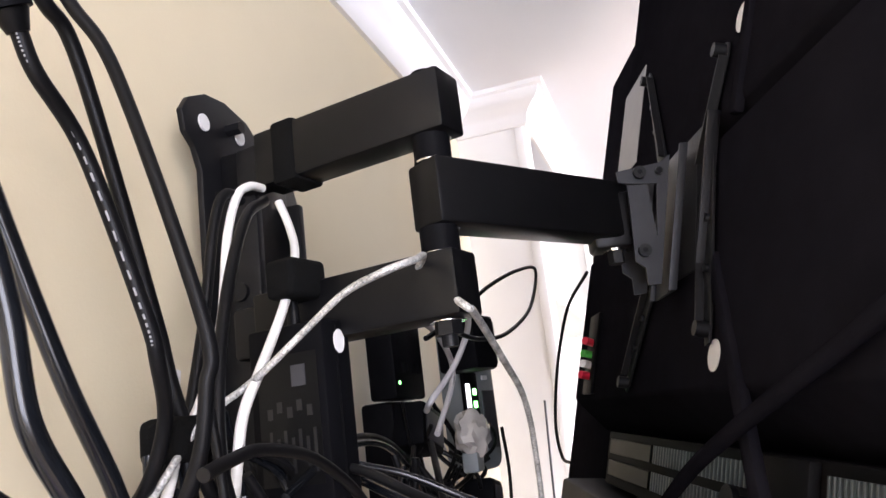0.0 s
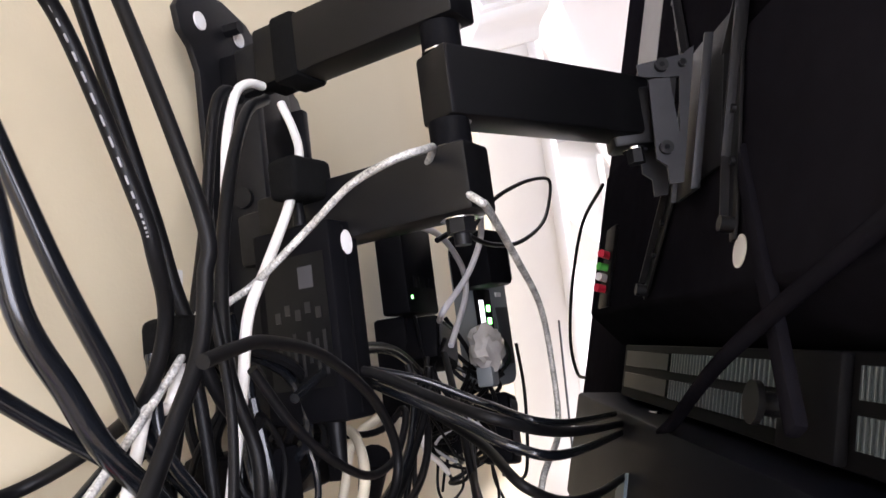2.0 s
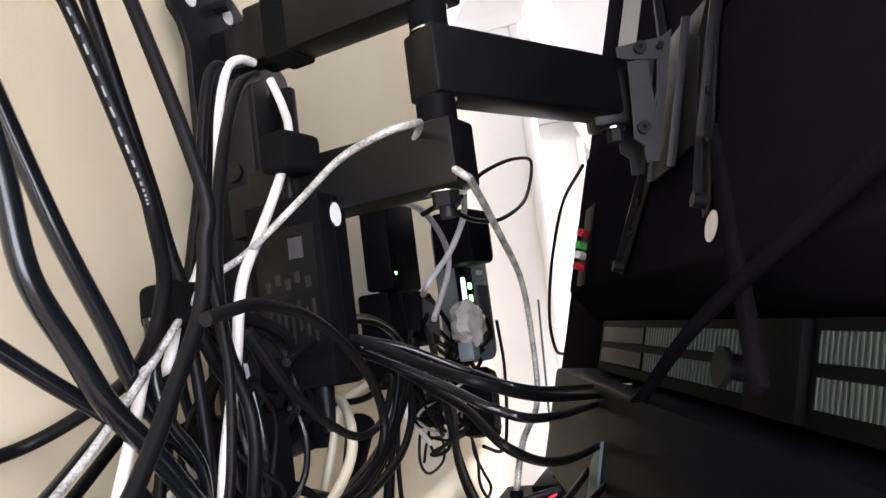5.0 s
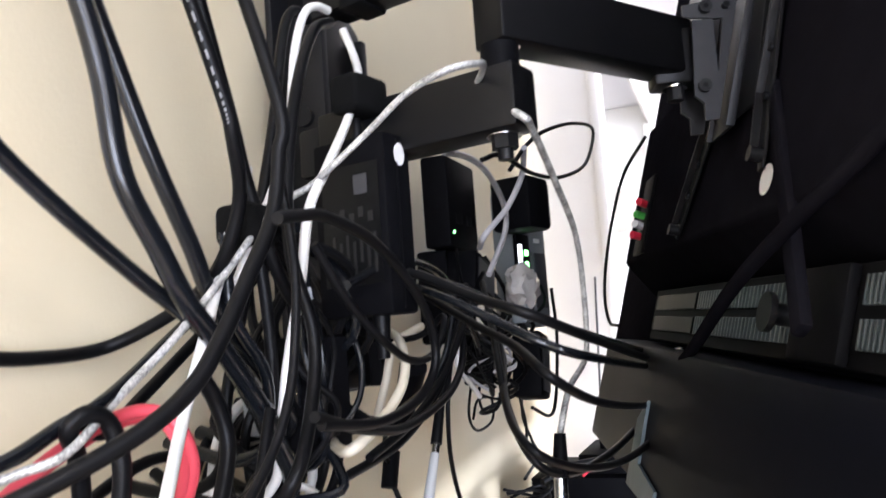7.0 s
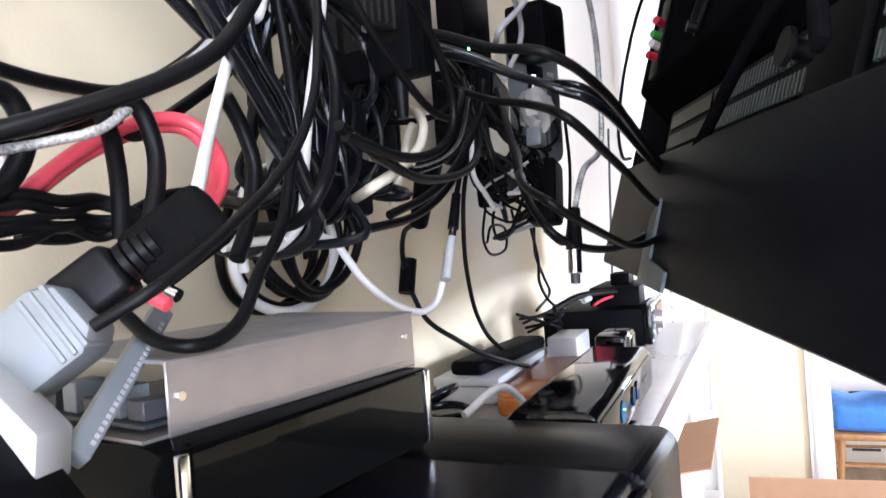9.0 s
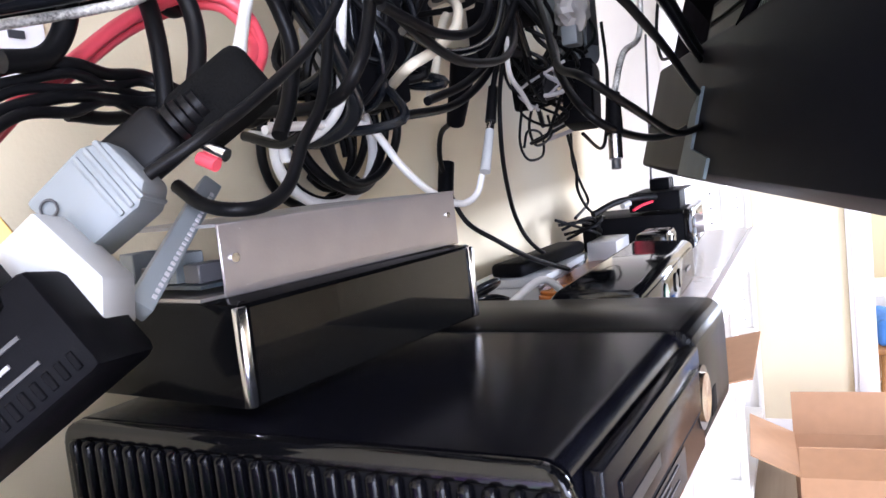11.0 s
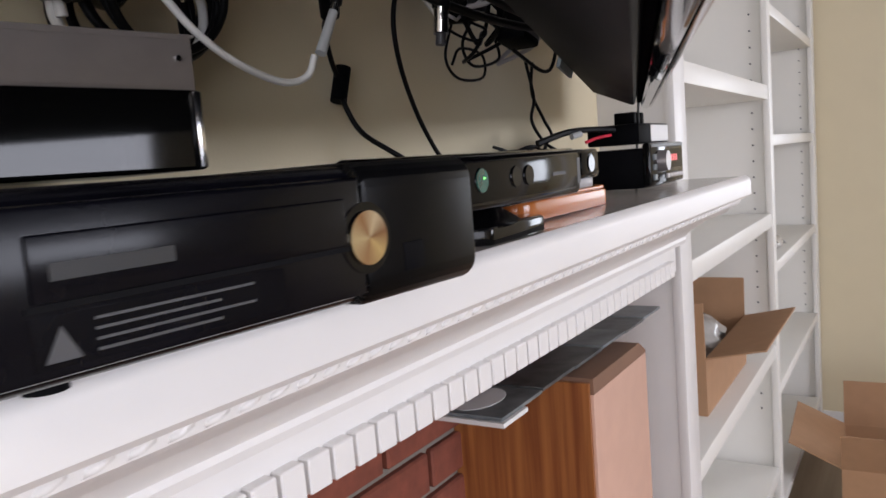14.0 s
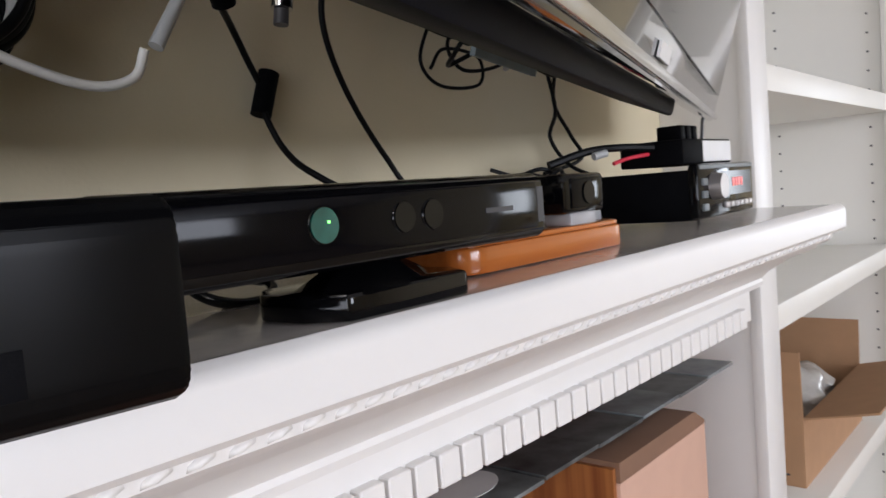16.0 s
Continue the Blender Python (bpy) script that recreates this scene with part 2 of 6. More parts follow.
def rrect(w, h, r, n=5):
    """A rounded rectangle's outline round the origin."""
    pts = []
    for cx, cy, a0 in ((w / 2 - r, h / 2 - r, 0), (-w / 2 + r, h / 2 - r, 90), (-w / 2 + r, -h / 2 + r, 180), (w / 2 - r, -h / 2 + r, 270)):
        for i in range(n + 1):
            a = radians(a0 + 90 * i / n)
            pts.append((cx + r * math.cos(a), cy + r * math.sin(a)))
    return pts


def cyl(p0, p1, r, seg=20, r1=None, bm=None):
    p0, p1 = Vector(p0), Vector(p1)
    b = bmesh.new()
    bmesh.ops.create_cone(b, cap_ends=True, segments=seg, radius1=r, radius2=r if r1 is None else r1, depth=(p1 - p0).length)
    m = Matrix.Translation((p0 + p1) / 2) @ (p1 - p0).to_track_quat("Z", "Y").to_matrix().to_4x4()
    return add(bm, b, m)


def spline(pts, n=10):
    P = [Vector(p) for p in pts]
    P = [P[0] * 2 - P[1]] + P + [P[-1] * 2 - P[-2]]
    out = []
    for i in range(1, len(P) - 2):
        a, b, c, d = P[i - 1:i + 3]
        for k in range(n):
            t = k / n
            out.append(0.5 * ((2 * b) + (c - a) * t + (2 * a - 5 * b + 4 * c - d) * t * t + (3 * b - a - 3 * c + d) * t ** 3))
    out.append(P[-2])
    return out


def tube(pts, r, seg=10, n=10, bm=None, straight=False):
    """A round tube along a smooth line through pts."""
    line = [Vector(p) for p in pts] if straight else spline(pts, n)
    b = bm if bm is not None else bmesh.new()
    up = Vector((0.31, 0.2, 0.93))
    rings = []
    for i, p in enumerate(line):
        t = (line[min(i + 1, len(line) - 1)] - line[max(i - 1, 0)]).normalized()
        side = t.cross(up)
        if side.length < 1e-4:
            side = t.orthogonal()
        side.normalize()
        up = side.cross(t).normalized()
        rings.append([b.verts.new(p + (side * math.cos(6.28319 * k / seg) + up * math.sin(6.28319 * k / seg)) * r) for k in range(seg)])
    for a, c in zip(rings, rings[1:]):
        for k in range(seg):
            b.faces.new((a[k], a[(k + 1) % seg], c[(k + 1) % seg], c[k]))
    b.faces.new(list(reversed(rings[0])))
    b.faces.new(rings[-1])
    return b


def link(name, bm, material, smooth=True):
    me = bpy.data.meshes.new(name)
    bm.normal_update()
    bm.to_mesh(me)
    bm.free()
    me.materials.append(material)
    if smooth:
        me.shade_smooth()
        me.set_sharp_from_angle(angle=radians(38))
    return new(name, me)


def part(name, bm, material, parent, label="", smooth=True):
    ob = link(name, bm, material, smooth)
    ob.parent = parent
    if label:
        ob["label"] = label
    return ob


def thing(name, m=None, label="", category="", group="", kind=""):
    ob = new(name)
    ob.empty_display_size = 0.02
    if m is not None:
        ob.matrix_world = m
    return tagged(ob, label, category, group, kind)


def solid(name, bm, material, label, category, group="", kind="", m=None, smooth=True):
    ob = link(name, bm, material, smooth)
    if m is not None:
        ob.matrix_world = m
    return tagged(ob, label, category, group, kind)


def cable(name, pts, r, material, label, category="cable", seg=10, n=9):
    return solid(name, tube(pts, r, seg, n), material, label, category)


# ---- the room ----
MZ = 1.365       # top of the mantel
WY = 0.300       # the chimney wall
CX = 1.060       # side of the bookcase next to it
CEIL = 2.40
tagged(link("floor", bx(-3.2, 5.6, -4.7, 0.7, -0.1, 0.0), M_FLOOR), "brown oak plank floor of the room", "floor", kind="structure")
tagged(link("ceiling", bx(-3.2, 5.6, -4.7, 0.7, CEIL, CEIL + 0.1), M_CEIL), "plain white painted ceiling", "ceiling", kind="structure")
tagged(link("wall_north", bx(-3.2, CX, WY, WY + 0.15, MZ - 0.03, CEIL), M_WALL), "cream painted chimney wall above the mantel", "wall", kind="structure")
tagged(link("wall_north_lower", bx(-3.2, -1.602, WY, WY + 0.15, 0, MZ - 0.0305), M_WALL), "cream painted wall beside the fireplace", "wall", kind="structure")
tagged(link("wall_behind_shelves", bx(CX, 3.65, 0.52, 0.67, 0, CEIL), M_WALL), "cream wall behind the bookcase", "wall", kind="structure")


def wall_with_hole(name, axis, at, thick, lo, hi, h0, h1, z0, z1, label):
    """A wall across x or y with one opening through it."""
    bm = bmesh.new()
    for a, b, c, d in ((lo, h0, 0, CEIL), (h1, hi, 0, CEIL), (h0, h1, 0, z0), (h0, h1, z1, CEIL)):
        if b - a > 1e-3 and d - c > 1e-3:
            if axis == "x":
                bx(at, at + thick, a, b, c, d, bm=bm)
            else:
                bx(a, b, at, at + thick, c, d, bm=bm)
    return tagged(link(name, bm, M_WALL), label, "wall", kind="structure")


wall_with_hole("wall_east", "x", 3.50, 0.14, -4.7, 0.52, -1.25, -0.36, 0.0, 2.05, "cream painted wall with a doorway")
wall_with_hole("wall_south", "y", -4.70, 0.15, -3.2, 5.6, -0.7, 1.5, 1.40, 2.30, "cream painted wall with a wide window opening")
wall_with_hole("wall_west", "x", -3.20, 0.15, -4.7, 0.45, -2.6, -0.4, 0.8, 2.2, "cream painted wall with a window opening")
wall_with_hole("wall_far_room", "x", 5.60, 0.12, -4.7, 0.7, -3.0, -1.2, 0.9, 2.1, "cream wall of the room beyond the doorway")
tagged(link("wall_far_room_north", bx(3.64, 5.6, 0.52, 0.67, 0, CEIL), M_WALL), "cream wall of the room beyond the doorway", "wall", kind="structure")


def window(name, x0, x1, y0, y1, z0, z1, label):
    w = thing(name, None, label, "window", kind="structure")
    bm = bmesh.new()
    alongx = (x1 - x0) > (y1 - y0)
    t = 0.05
    bars = [(0, t), (0.5 - t / 2, 0.5 + t / 2), (1 - t, 1)]
    for a, b in bars:
        if alongx:
            bx(x0 + (x1 - x0 - t) * a, x0 + (x1 - x0 - t) * a + t, y0, y1, z0, z1, bm=bm)
        else:
            bx(x0, x1, y0 + (y1 - y0 - t) * a, y0 + (y1 - y0 - t) * a + t, z0, z1, bm=bm)
    for z in (z0, z1 - t):
        if alongx:
            bx(x0 + t, x1 - t, y0 + 0.002, y1 - 0.002, z, z + t, bm=bm)
        else:
            bx(x0 + 0.002, x1 - 0.002, y0 + t, y1 - t, z, z + t, bm=bm)
    part("window_frame", bm, M_WHITE, w)
    return w


window("window_1", -0.7, 1.5, -4.62, -4.58, 1.40, 2.30, "white framed window to daylight")
window("window_2", -3.10, -3.06, -2.6, -0.4, 0.8, 2.2, "white framed side window to daylight")


def sweep(name, prof, p0, p1, out, material, label, category="trim"):
    """A moulding: the profile (out, up) carried from p0 to p1."""
    p0, p1, out = Vector(p0), Vector(p1), Vector(out)
    b = bmesh.new()
    ends = [[b.verts.new(p + out * o + Vector((0, 0, z))) for o, z in prof] for p in (p0, p1)]
    k = len(prof)
    for i in range(k):
        b.faces.new((ends[0][i], ends[0][(i + 1) % k], ends[1][(i + 1) % k], ends[1][i]))
    b.faces.new(ends[0])
    b.faces.new(list(reversed(ends[1])))
    bmesh.ops.recalc_face_normals(b, faces=b.faces[:])
    return tagged(link(name, b, material), label, category, kind="structure")


CROWN = [(0, 0), (0.008, 0), (0.012, -0.0), (0.018, 0.012), (0.02, 0.03), (0.03, 0.045), (0.045, 0.058), (0.062, 0.068), (0.075, 0.085), (0.078, 0.1), (0.092, 0.104), (0.095, 0.118), (0, 0.118)]
CROWN = [(o * 0.66, z * 0.66) for o, z in CROWN]
crown = bmesh.new()
rows = []
for px, py, ox, oy in ((-3.0, WY, 0, -1), (CX, WY, -1, -1), (CX, 0.15, -1, -1), (3.5, 0.15, 0, -1)):
    rows.append([crown.verts.new((px + ox * o, py + oy * o, CEIL - 0.078 + z)) for o, z in CROWN])
for a, c in zip(rows, rows[1:]):
    for k in range(len(CROWN) - 1):
        crown.faces.new((a[k], a[k + 1], c[k + 1], c[k]))
bmesh.ops.recalc_face_normals(crown, faces=crown.faces[:])
tagged(link("crown_moulding", crown, M_WHITE), "white stepped crown moulding along the wall and bookcase", "trim", kind="structure")
bb_ = [(0, 0), (0.014, 0), (0.014, 0.10), (0.008, 0.115), (0.006, 0.125), (0, 0.125)]
sweep("baseboard_east", bb_, (3.5, -0.26, 0), (3.5, 0.15, 0), (-1, 0, 0), M_WHITE, "white baseboard on the doorway wall", "baseboard")

# door casing and the doorway
dc = thing("door_1", None, "white door casing round an open doorway", "door", kind="structure")
for y0, y1 in ((-0.36, -0.255), (-1.355, -1.25)):
    bm = bx(3.478, 3.499, y0, y1, 0, 2.15, 0.004)
    bx(3.472, 3.479, y0 + 0.02, y1 - 0.02, 0, 2.13, 0.003, bm=bm)
    part("casing_side", bm, M_WHITE, dc)
part("casing_head", bx(3.478, 3.499, -1.249, -0.361, 2.05, 2.15, 0.004), M_WHITE, dc)
for y0, y1 in ((-0.362, -0.350), (-1.26, -1.248)):
    part("jamb", bx(3.50, 3.64, y0, y1, 0, 2.05), M_WHITE, dc)

# ---- mantel and fireplace ----
MM = Matrix.Translation((0, 0.022, -0.0065 + 1.365)) @ Matrix.Rotation(radians(-1.08), 4, "Z") @ Matrix.Rotation(radians(-0.39), 4, "Y") @ Matrix.Translation((0, 0, -1.365))
mantel = thing("mantel", MM, "white painted wooden mantel with dentil moulding and grey stone top", "mantel", kind="structure")
X0, X1 = -1.6, 0.955
part("stone_top", bx(X0, X1 - 0.006, 0.012, WY - 0.045, MZ - 0.018, MZ, 0.002), M_TOP, mantel, "grey polished stone top")
prof = [(0.016, 0.0), (0.008, 0.0015), (0.004, -0.001), (0.001, -0.004), (0.0, -0.008), (0.0, -0.03), (0.004, -0.034), (0.011, -0.034), (0.017, -0.036), (0.018, -0.0445), (0.024, -0.0489), (0.035, -0.0535), (0.04, -0.0588), (0.072, -0.0717), (0.102, -0.0905), (0.112, -0.1002), (0.11, -0.1045), (0.112, -0.1114), (0.13, -0.1184), (0.13, -0.1621), (0.165, -0.1621), (0.165, -0.003), (0.016, -0.003)]


def carry(prof, x0, x1):
    b = bmesh.new()
    ends = [[b.verts.new((x, y, MZ + z)) for y, z in prof] for x in (x0, x1)]
    k = len(prof)
    for i in range(k):
        b.faces.new((ends[0][i], ends[1][i], ends[1][(i + 1) % k], ends[0][(i + 1) % k]))
    b.faces.new(list(reversed(ends[0])))
    b.faces.new(ends[1])
    bmesh.ops.recalc_face_normals(b, faces=b.faces[:])
    return b


part("front_moulding", carry(prof, X0, X1), M_WHITE, mantel)
part("underside_board", bx(X0, X1 - 0.02, 0.167, WY + 0.01, MZ - 0.05, MZ - 0.019), M_WHITE, mantel)
# little carved leaf beads in the groove below the edge
bead = bmesh.new()
bmesh.ops.create_icosphere(bead, subdivisions=1, radius=1)
bmesh.ops.transform(bead, matrix=Matrix.Diagonal((0.0085, 0.0035, 0.0030, 1)), verts=bead.verts)
bead_me = bpy.data.meshes.new("leaf_bead")
bead.to_mesh(bead_me)
bead.free()
bead_me.materials.append(M_WHITE)
bead_me.shade_smooth()
x, i = -0.55, 0
while x < X1 - 0.02:
    ob = new("leaf_bead", bead_me)
    ob.parent = mantel
    ob.location, ob.rotation_euler = (x, 0.0180, MZ - 0.0405), (0, radians(-16), 0)
    x += 0.0195
    i += 1
dent = bx(-0.0115, 0.0115, 0.119, 0.1325, -0.0235, 0.0035, 0.0012, 1)
dent_me = bpy.data.meshes.new("dentil")
dent.to_mesh(dent_me)
dent.free()
dent_me.materials.append(M_WHITE)
x = -0.56
while x < X1 - 0.03:
    ob = new("dentil", dent_me)
    ob.parent = mantel
    ob.location = (x, 0, MZ -0.1402)
    x += 0.0270

fp = thing("brick_fireplace_wall", None, "red brown brick fireplace face under the mantel", "fireplace", kind="structure")
part("mortar", bx(-1.6, CX - 0.004, 0.372, 0.47, 0.0, MZ - 0.052), M_MORTAR, fp)

# ---- bookcase ----
bc = thing("bookcase", None, "white built-in bookcase with adjustable shelves and pin holes", "bookcase", kind="structure")
BY = 0.15
part("side_panel", bx(CX, CX + 0.022, BY + 0.02, 0.52, 0, CEIL - 0.002), M_WHITE, bc)
part("face_stile", bx(CX - 0.003, CX + 0.080, BY, BY + 0.02, 0, CEIL - 0.002, 0.002), M_WHITE, bc)
part("divider", bx(2.190, 2.212, BY + 0.02, 0.505, 0.0, CEIL - 0.002), M_SHELF, bc)
part("divider_stile", bx(2.172, 2.227, BY, BY + 0.02, 0, CEIL - 0.002, 0.002), M_SHELF, bc)
part("end_panel", bx(3.42, 3.442, BY + 0.02, 0.505, 0.0, CEIL - 0.002), M_SHELF, bc)
part("end_stile", bx(3.40, 3.48, BY, BY + 0.02, 0, CEIL - 0.002, 0.002), M_SHELF, bc)
part("back_panel", bx(CX + 0.024, 3.48, 0.506, 0.518, 0.0, CEIL - 0.002), M_SHELF, bc)
for z in (1.567, 1.171, 0.75, 0.34, 0.08, 1.98):
    part("shelf", bx(CX + 0.082, 2.170, BY + 0.004, 0.504, z - 0.022, z + 0.022, 0.002), M_SHELF, bc)
for z in (1.42, 1.009, 0.60, 0.20, 1.83):
    part("shelf", bx(2.229, 3.398, BY + 0.004, 0.504, z - 0.018, z + 0.018, 0.002), M_SHELF, bc)
hole = cyl((0, 0, 0), (0.003, 0, 0), 0.003, 8)
hole_me = bpy.data.meshes.new("pin_hole")
hole.to_mesh(hole_me)
hole.free()
hole_me.materials.append(M_GREYD)
for xx in (2.1878, 3.4178):
    for yy in (0.205, 0.44):
        for k in range(28):
            ob = new("pin_hole", hole_me)
            ob.parent = bc
            ob.location = (xx, yy, 0.55 + k * 0.0505)


def open_carton(name, m, w, d, h, label, flaps, material=M_CARD, th=0.004):
    """A carton w by d by h with its flaps (side: turn in degrees) folded out."""
    c = thing(name, m, label, "cardboard box")
    part("bottom_panel", bx(0, w, 0, d, 0, th), material, c)
    part("side_wall", bx(0, w, 0, th, th, h), material, c)
    part("side_wall", bx(0, w, d - th, d, th, h), material, c)
    part("side_wall", bx(0, th, th, d - th, th, h), material, c)
    part("side_wall", bx(w - th, w, th, d - th, th, h), material, c)
    for side, ang, ln in flaps:
        b = bx(0, w if side in "fb" else d, 0, ln, 0, th)
        if side == "f":
            mm = Matrix.Translation((0, 0, h)) @ Matrix.Rotation(radians(-ang), 4, "X") @ Matrix.Diagonal((1, -1, 1, 1))
        elif side == "b":
            mm = Matrix.Translation((0, d, h)) @ Matrix.Rotation(radians(ang), 4, "X")
        elif side == "l":
            mm = Matrix.Translation((0, 0, h)) @ Matrix.Rotation(radians(ang), 4, "Y") @ Matrix.Rotation(radians(90), 4, "Z")
        else:
            mm = Matrix.Translation((w, 0, h)) @ Matrix.Rotation(radians(-ang), 4, "Y") @ Matrix.Rotation(radians(90), 4, "Z") @ Matrix.Diagonal((1, -1, 1, 1))
        bmesh.ops.transform(b, matrix=mm, verts=b.verts)
        bmesh.ops.recalc_face_normals(b, faces=b.faces[:])
        part("flap", b, material, c)
    return c


sb = open_carton("carton", pose(1.43, 0.20, 0.772, 0, 0, 0), 0.50, 0.28, 0.14, "open brown cardboard box on the bookcase shelf, wrapped goods inside", (("f", 12, 0.14), ("r", 87, 0.115), ("l", 86, 0.14)))
for k in range(2):
    b = bx(-0.0012, -0.0002, 0.045 + k * 0.03, 0.049 + k * 0.03, 0.03, 0.075)
    prism([(-0.011, 0), (0.011, 0), (0, 0.016)], 0.001, Matrix.Translation((-0.0012, 0.047 + k * 0.03, 0.075)) @ Matrix(((0, 0, 1, 0), (1, 0, 0, 0), (0, 1, 0, 0), (0, 0, 0, 1))), bm=b)
    part("printed_arrow", b, M_GREYD, sb, "printed up arrow")
part("printed_arrow_base", bx(-0.0012, -0.0002, 0.03, 0.095, 0.022, 0.026), M_GREYD, sb)
bag = bmesh.new()
bmesh.ops.create_icosphere(bag, subdivisions=4, radius=1)
for v in bag.verts:
    n = noise.noise(v.co * 2.3) * 0.22 + noise.noise(v.co * 6) * 0.08
    v.co = Vector((v.co.x * 0.15, v.co.y * 0.12, v.co.z * 0.09)) * (1 + n)
solid("wrapped_package", bag, M_BAG, "package in crumpled clear plastic inside the open box", "packaging", m=pose(1.68, 0.33, 0.885))
bag2 = bmesh.new()
bmesh.ops.create_icosphere(bag2, subdivisions=3, radius=1)
for v in bag2.verts:
    n = noise.noise(v.co * 3 + Vector((4, 1, 0))) * 0.35
    v.co = Vector((v.co.x * 0.12, v.co.y * 0.08, v.co.z * 0.035)) * (1 + n)
solid("plastic_bag", bag2, M_BAG, "crumpled clear plastic bag lying on a shelf", "packaging", m=pose(2.50, 0.25, 1.060))

# cartons on the floor by the doorway wall
open_carton("carton", pose(2.40, -0.56, 0.0, 0, 0, 3), 0.46, 0.55, 0.30, "large open brown cardboard box on the floor, flaps up", (("r", 84, 0.17), ("f", 30, 0.16), ("b", 25, 0.18), ("l", 62, 0.16)))

# ---- under the mantel ----
tall = thing("tall_carton", None, "tall box with wood-look side and pale kraft front under the mantel", "cardboard box")
part("veneer_side", bx(0.558, 0.564, 0.152, 0.372, 0.0, 1.112), M_VENEER, tall, "orange wood veneer side")
part("body", bx(0.564, 0.802, 0.155, 0.372, 0.0, 1.095), M_CARDL, tall)
part("front_panel", bx(0.564, 0.802, 0.147, 0.155, 0.0, 1.095, 0.002), M_CARDL, tall, "pale kraft front")
# the lid's colour is darkened to hold the shade under the mantel
part("lid", prism([(0.5645, 1.0955), (0.802, 1.0955), (0.80, 1.10), (0.77, 1.118), (0.5645, 1.118)], 0.225, Matrix.Translation((0, 0.372, 0)) @ Matrix.Rotation(radians(90), 4, "X")), M_CARDSHADE, tall, "brown folded top, coloured as in shade")
strip = thing("photo_strip", pose(0.354, 0.177, 1.125, 0, 0, 0), "row of glossy grey photo boards lying on the tall box", "photo board")
x = 0.0
for k, (w, mm) in enumerate(((0.115, M_PHOTOB), (0.11, M_PHOTOA), (0.11, M_PHOTOA), (0.11, M_PHOTOB), (0.10, M_PHOTOA), (0.10, M_PHOTOB))):
    part("photo", bx(x, x + w - 0.003, 0, 0.145, 0.0015 * (k % 2), 0.0045 + 0.0015 * (k % 2), 0.0005, 1), mm, strip, "glossy grey photo print")
    x += w
part("backing_card", bx(-0.004, 0.06, -0.004, 0.12, -0.006, -0.0005), M_PAPER, strip, "white card backing")
ring = bmesh.new()
prism([(0.045 * math.cos(a * 0.2618), 0.03 * math.sin(a * 0.2618)) for a in range(24)], 0.0006, Matrix.Translation((0.055, 0.06, 0.0046)), bm=ring)
part("printed_oval", ring, M_PAPER, strip, "pale printed oval")

# ---- television ----
TD = Vector((math.cos(radians(17.4)), math.sin(radians(17.4)), 0.02)).normalized()
TN = Vector((-TD.y, TD.x, 0)).normalized()
TT = radians(15.6)
TU = (Vector((0, 0, 1)) * math.cos(TT) - TN * math.sin(TT)).normalized()
TU = (TU - TD * TU.dot(TD)).normalized()
TW = TD.cross(TU) * -1
TO = Vector((0.047, -0.103, 1.474))
# local x along the set, local y towards the wall, local z up its back
TVM = Matrix(((TD.x, TW.x, TU.x, TO.x), (TD.y, TW.y, TU.y, TO.y), (TD.z, TW.z, TU.z, TO.z), (0, 0, 0, 1)))
tv = thing("television", TVM, "large flat television on a wall arm, black plastic back, tilted down", "television")
SL, SR, TH = -0.565, 0.885, 0.855
part("front_frame", bx(SL, SR, -0.012, 0.002, 0.0, TH, 0.004), M_TVGLOSS, tv, "gloss black bezel")
part("screen", bx(SL + 0.018, SR - 0.018, -0.0135, -0.0122, 0.034, TH - 0.018), M_SCREEN, tv, "dark reflecting screen")
part("bottom_trim", bx(SL + 0.002, SR - 0.002, -0.016, -0.0125, 0.003, 0.010, 0.001), M_CHROME, tv, "thin silver lower trim")
part("maker_mark", bx(0.245, 0.295, -0.0145, -0.0126, 0.014, 0.024), M_PAPER, tv, "pale raised mark on the bezel")
part("back_shell", bx(SL + 0.004, SR - 0.004, 0.0022, 0.010, 0.006, TH - 0.004, 0.003), M_TVBACK, tv)


def hump(x0, x1, z0, z1, y0, y1, c):
    """A raised housing with slanting sides."""
    b = bmesh.new()
    lo = [(x0, y0, z0), (x1, y0, z0), (x1, y0, z1), (x0, y0, z1)]
    hi = [(x0 + c, y1, z0 + c), (x1 - c, y1, z0 + c), (x1 - c, y1, z1 - c), (x0 + c, y1, z1 - c)]
    v = [b.verts.new(p) for p in lo + hi]
    for f in ((0, 1, 2, 3), (7, 6, 5, 4), (0, 4, 5, 1), (1, 5, 6, 2), (2, 6, 7, 3), (3, 7, 4, 0)):
        b.faces.new([v[i] for i in f])
    bmesh.ops.recalc_face_normals(b, faces=b.faces[:])
    bmesh.ops.bevel(b, geom=b.edges[:], offset=0.004, segments=2, profile=0.5, affect="EDGES")
    return b


part("upper_housing", hump(SL + 0.12, 0.46, 0.40, TH - 0.05, 0.009, 0.066, 0.04), M_TVBACK, tv)
part("middle_housing", hump(SL + 0.12, 0.60, 0.20, 0.46, 0.009, 0.0655, 0.035), M_TVBACK, tv)
part("lower_housing", hump(SL + 0.05, 0.588, -0.010, 0.138, 0.009, 0.067, 0.008), M_TVLOW, tv)
part("vent_recess", bx(-0.40, 0.46, 0.0095, 0.036, 0.140, 0.2000, 0.001, 1), M_VENTBACK, tv)
slat = bx(-0.0013, 0.0013, 0.036, 0.0395, -0.0085, 0.0085, 0.0004, 1)
slat_me = bpy.data.meshes.new("vent_slat")
slat.to_mesh(slat_me)
slat.free()
slat_me.materials.append(M_VENTL)
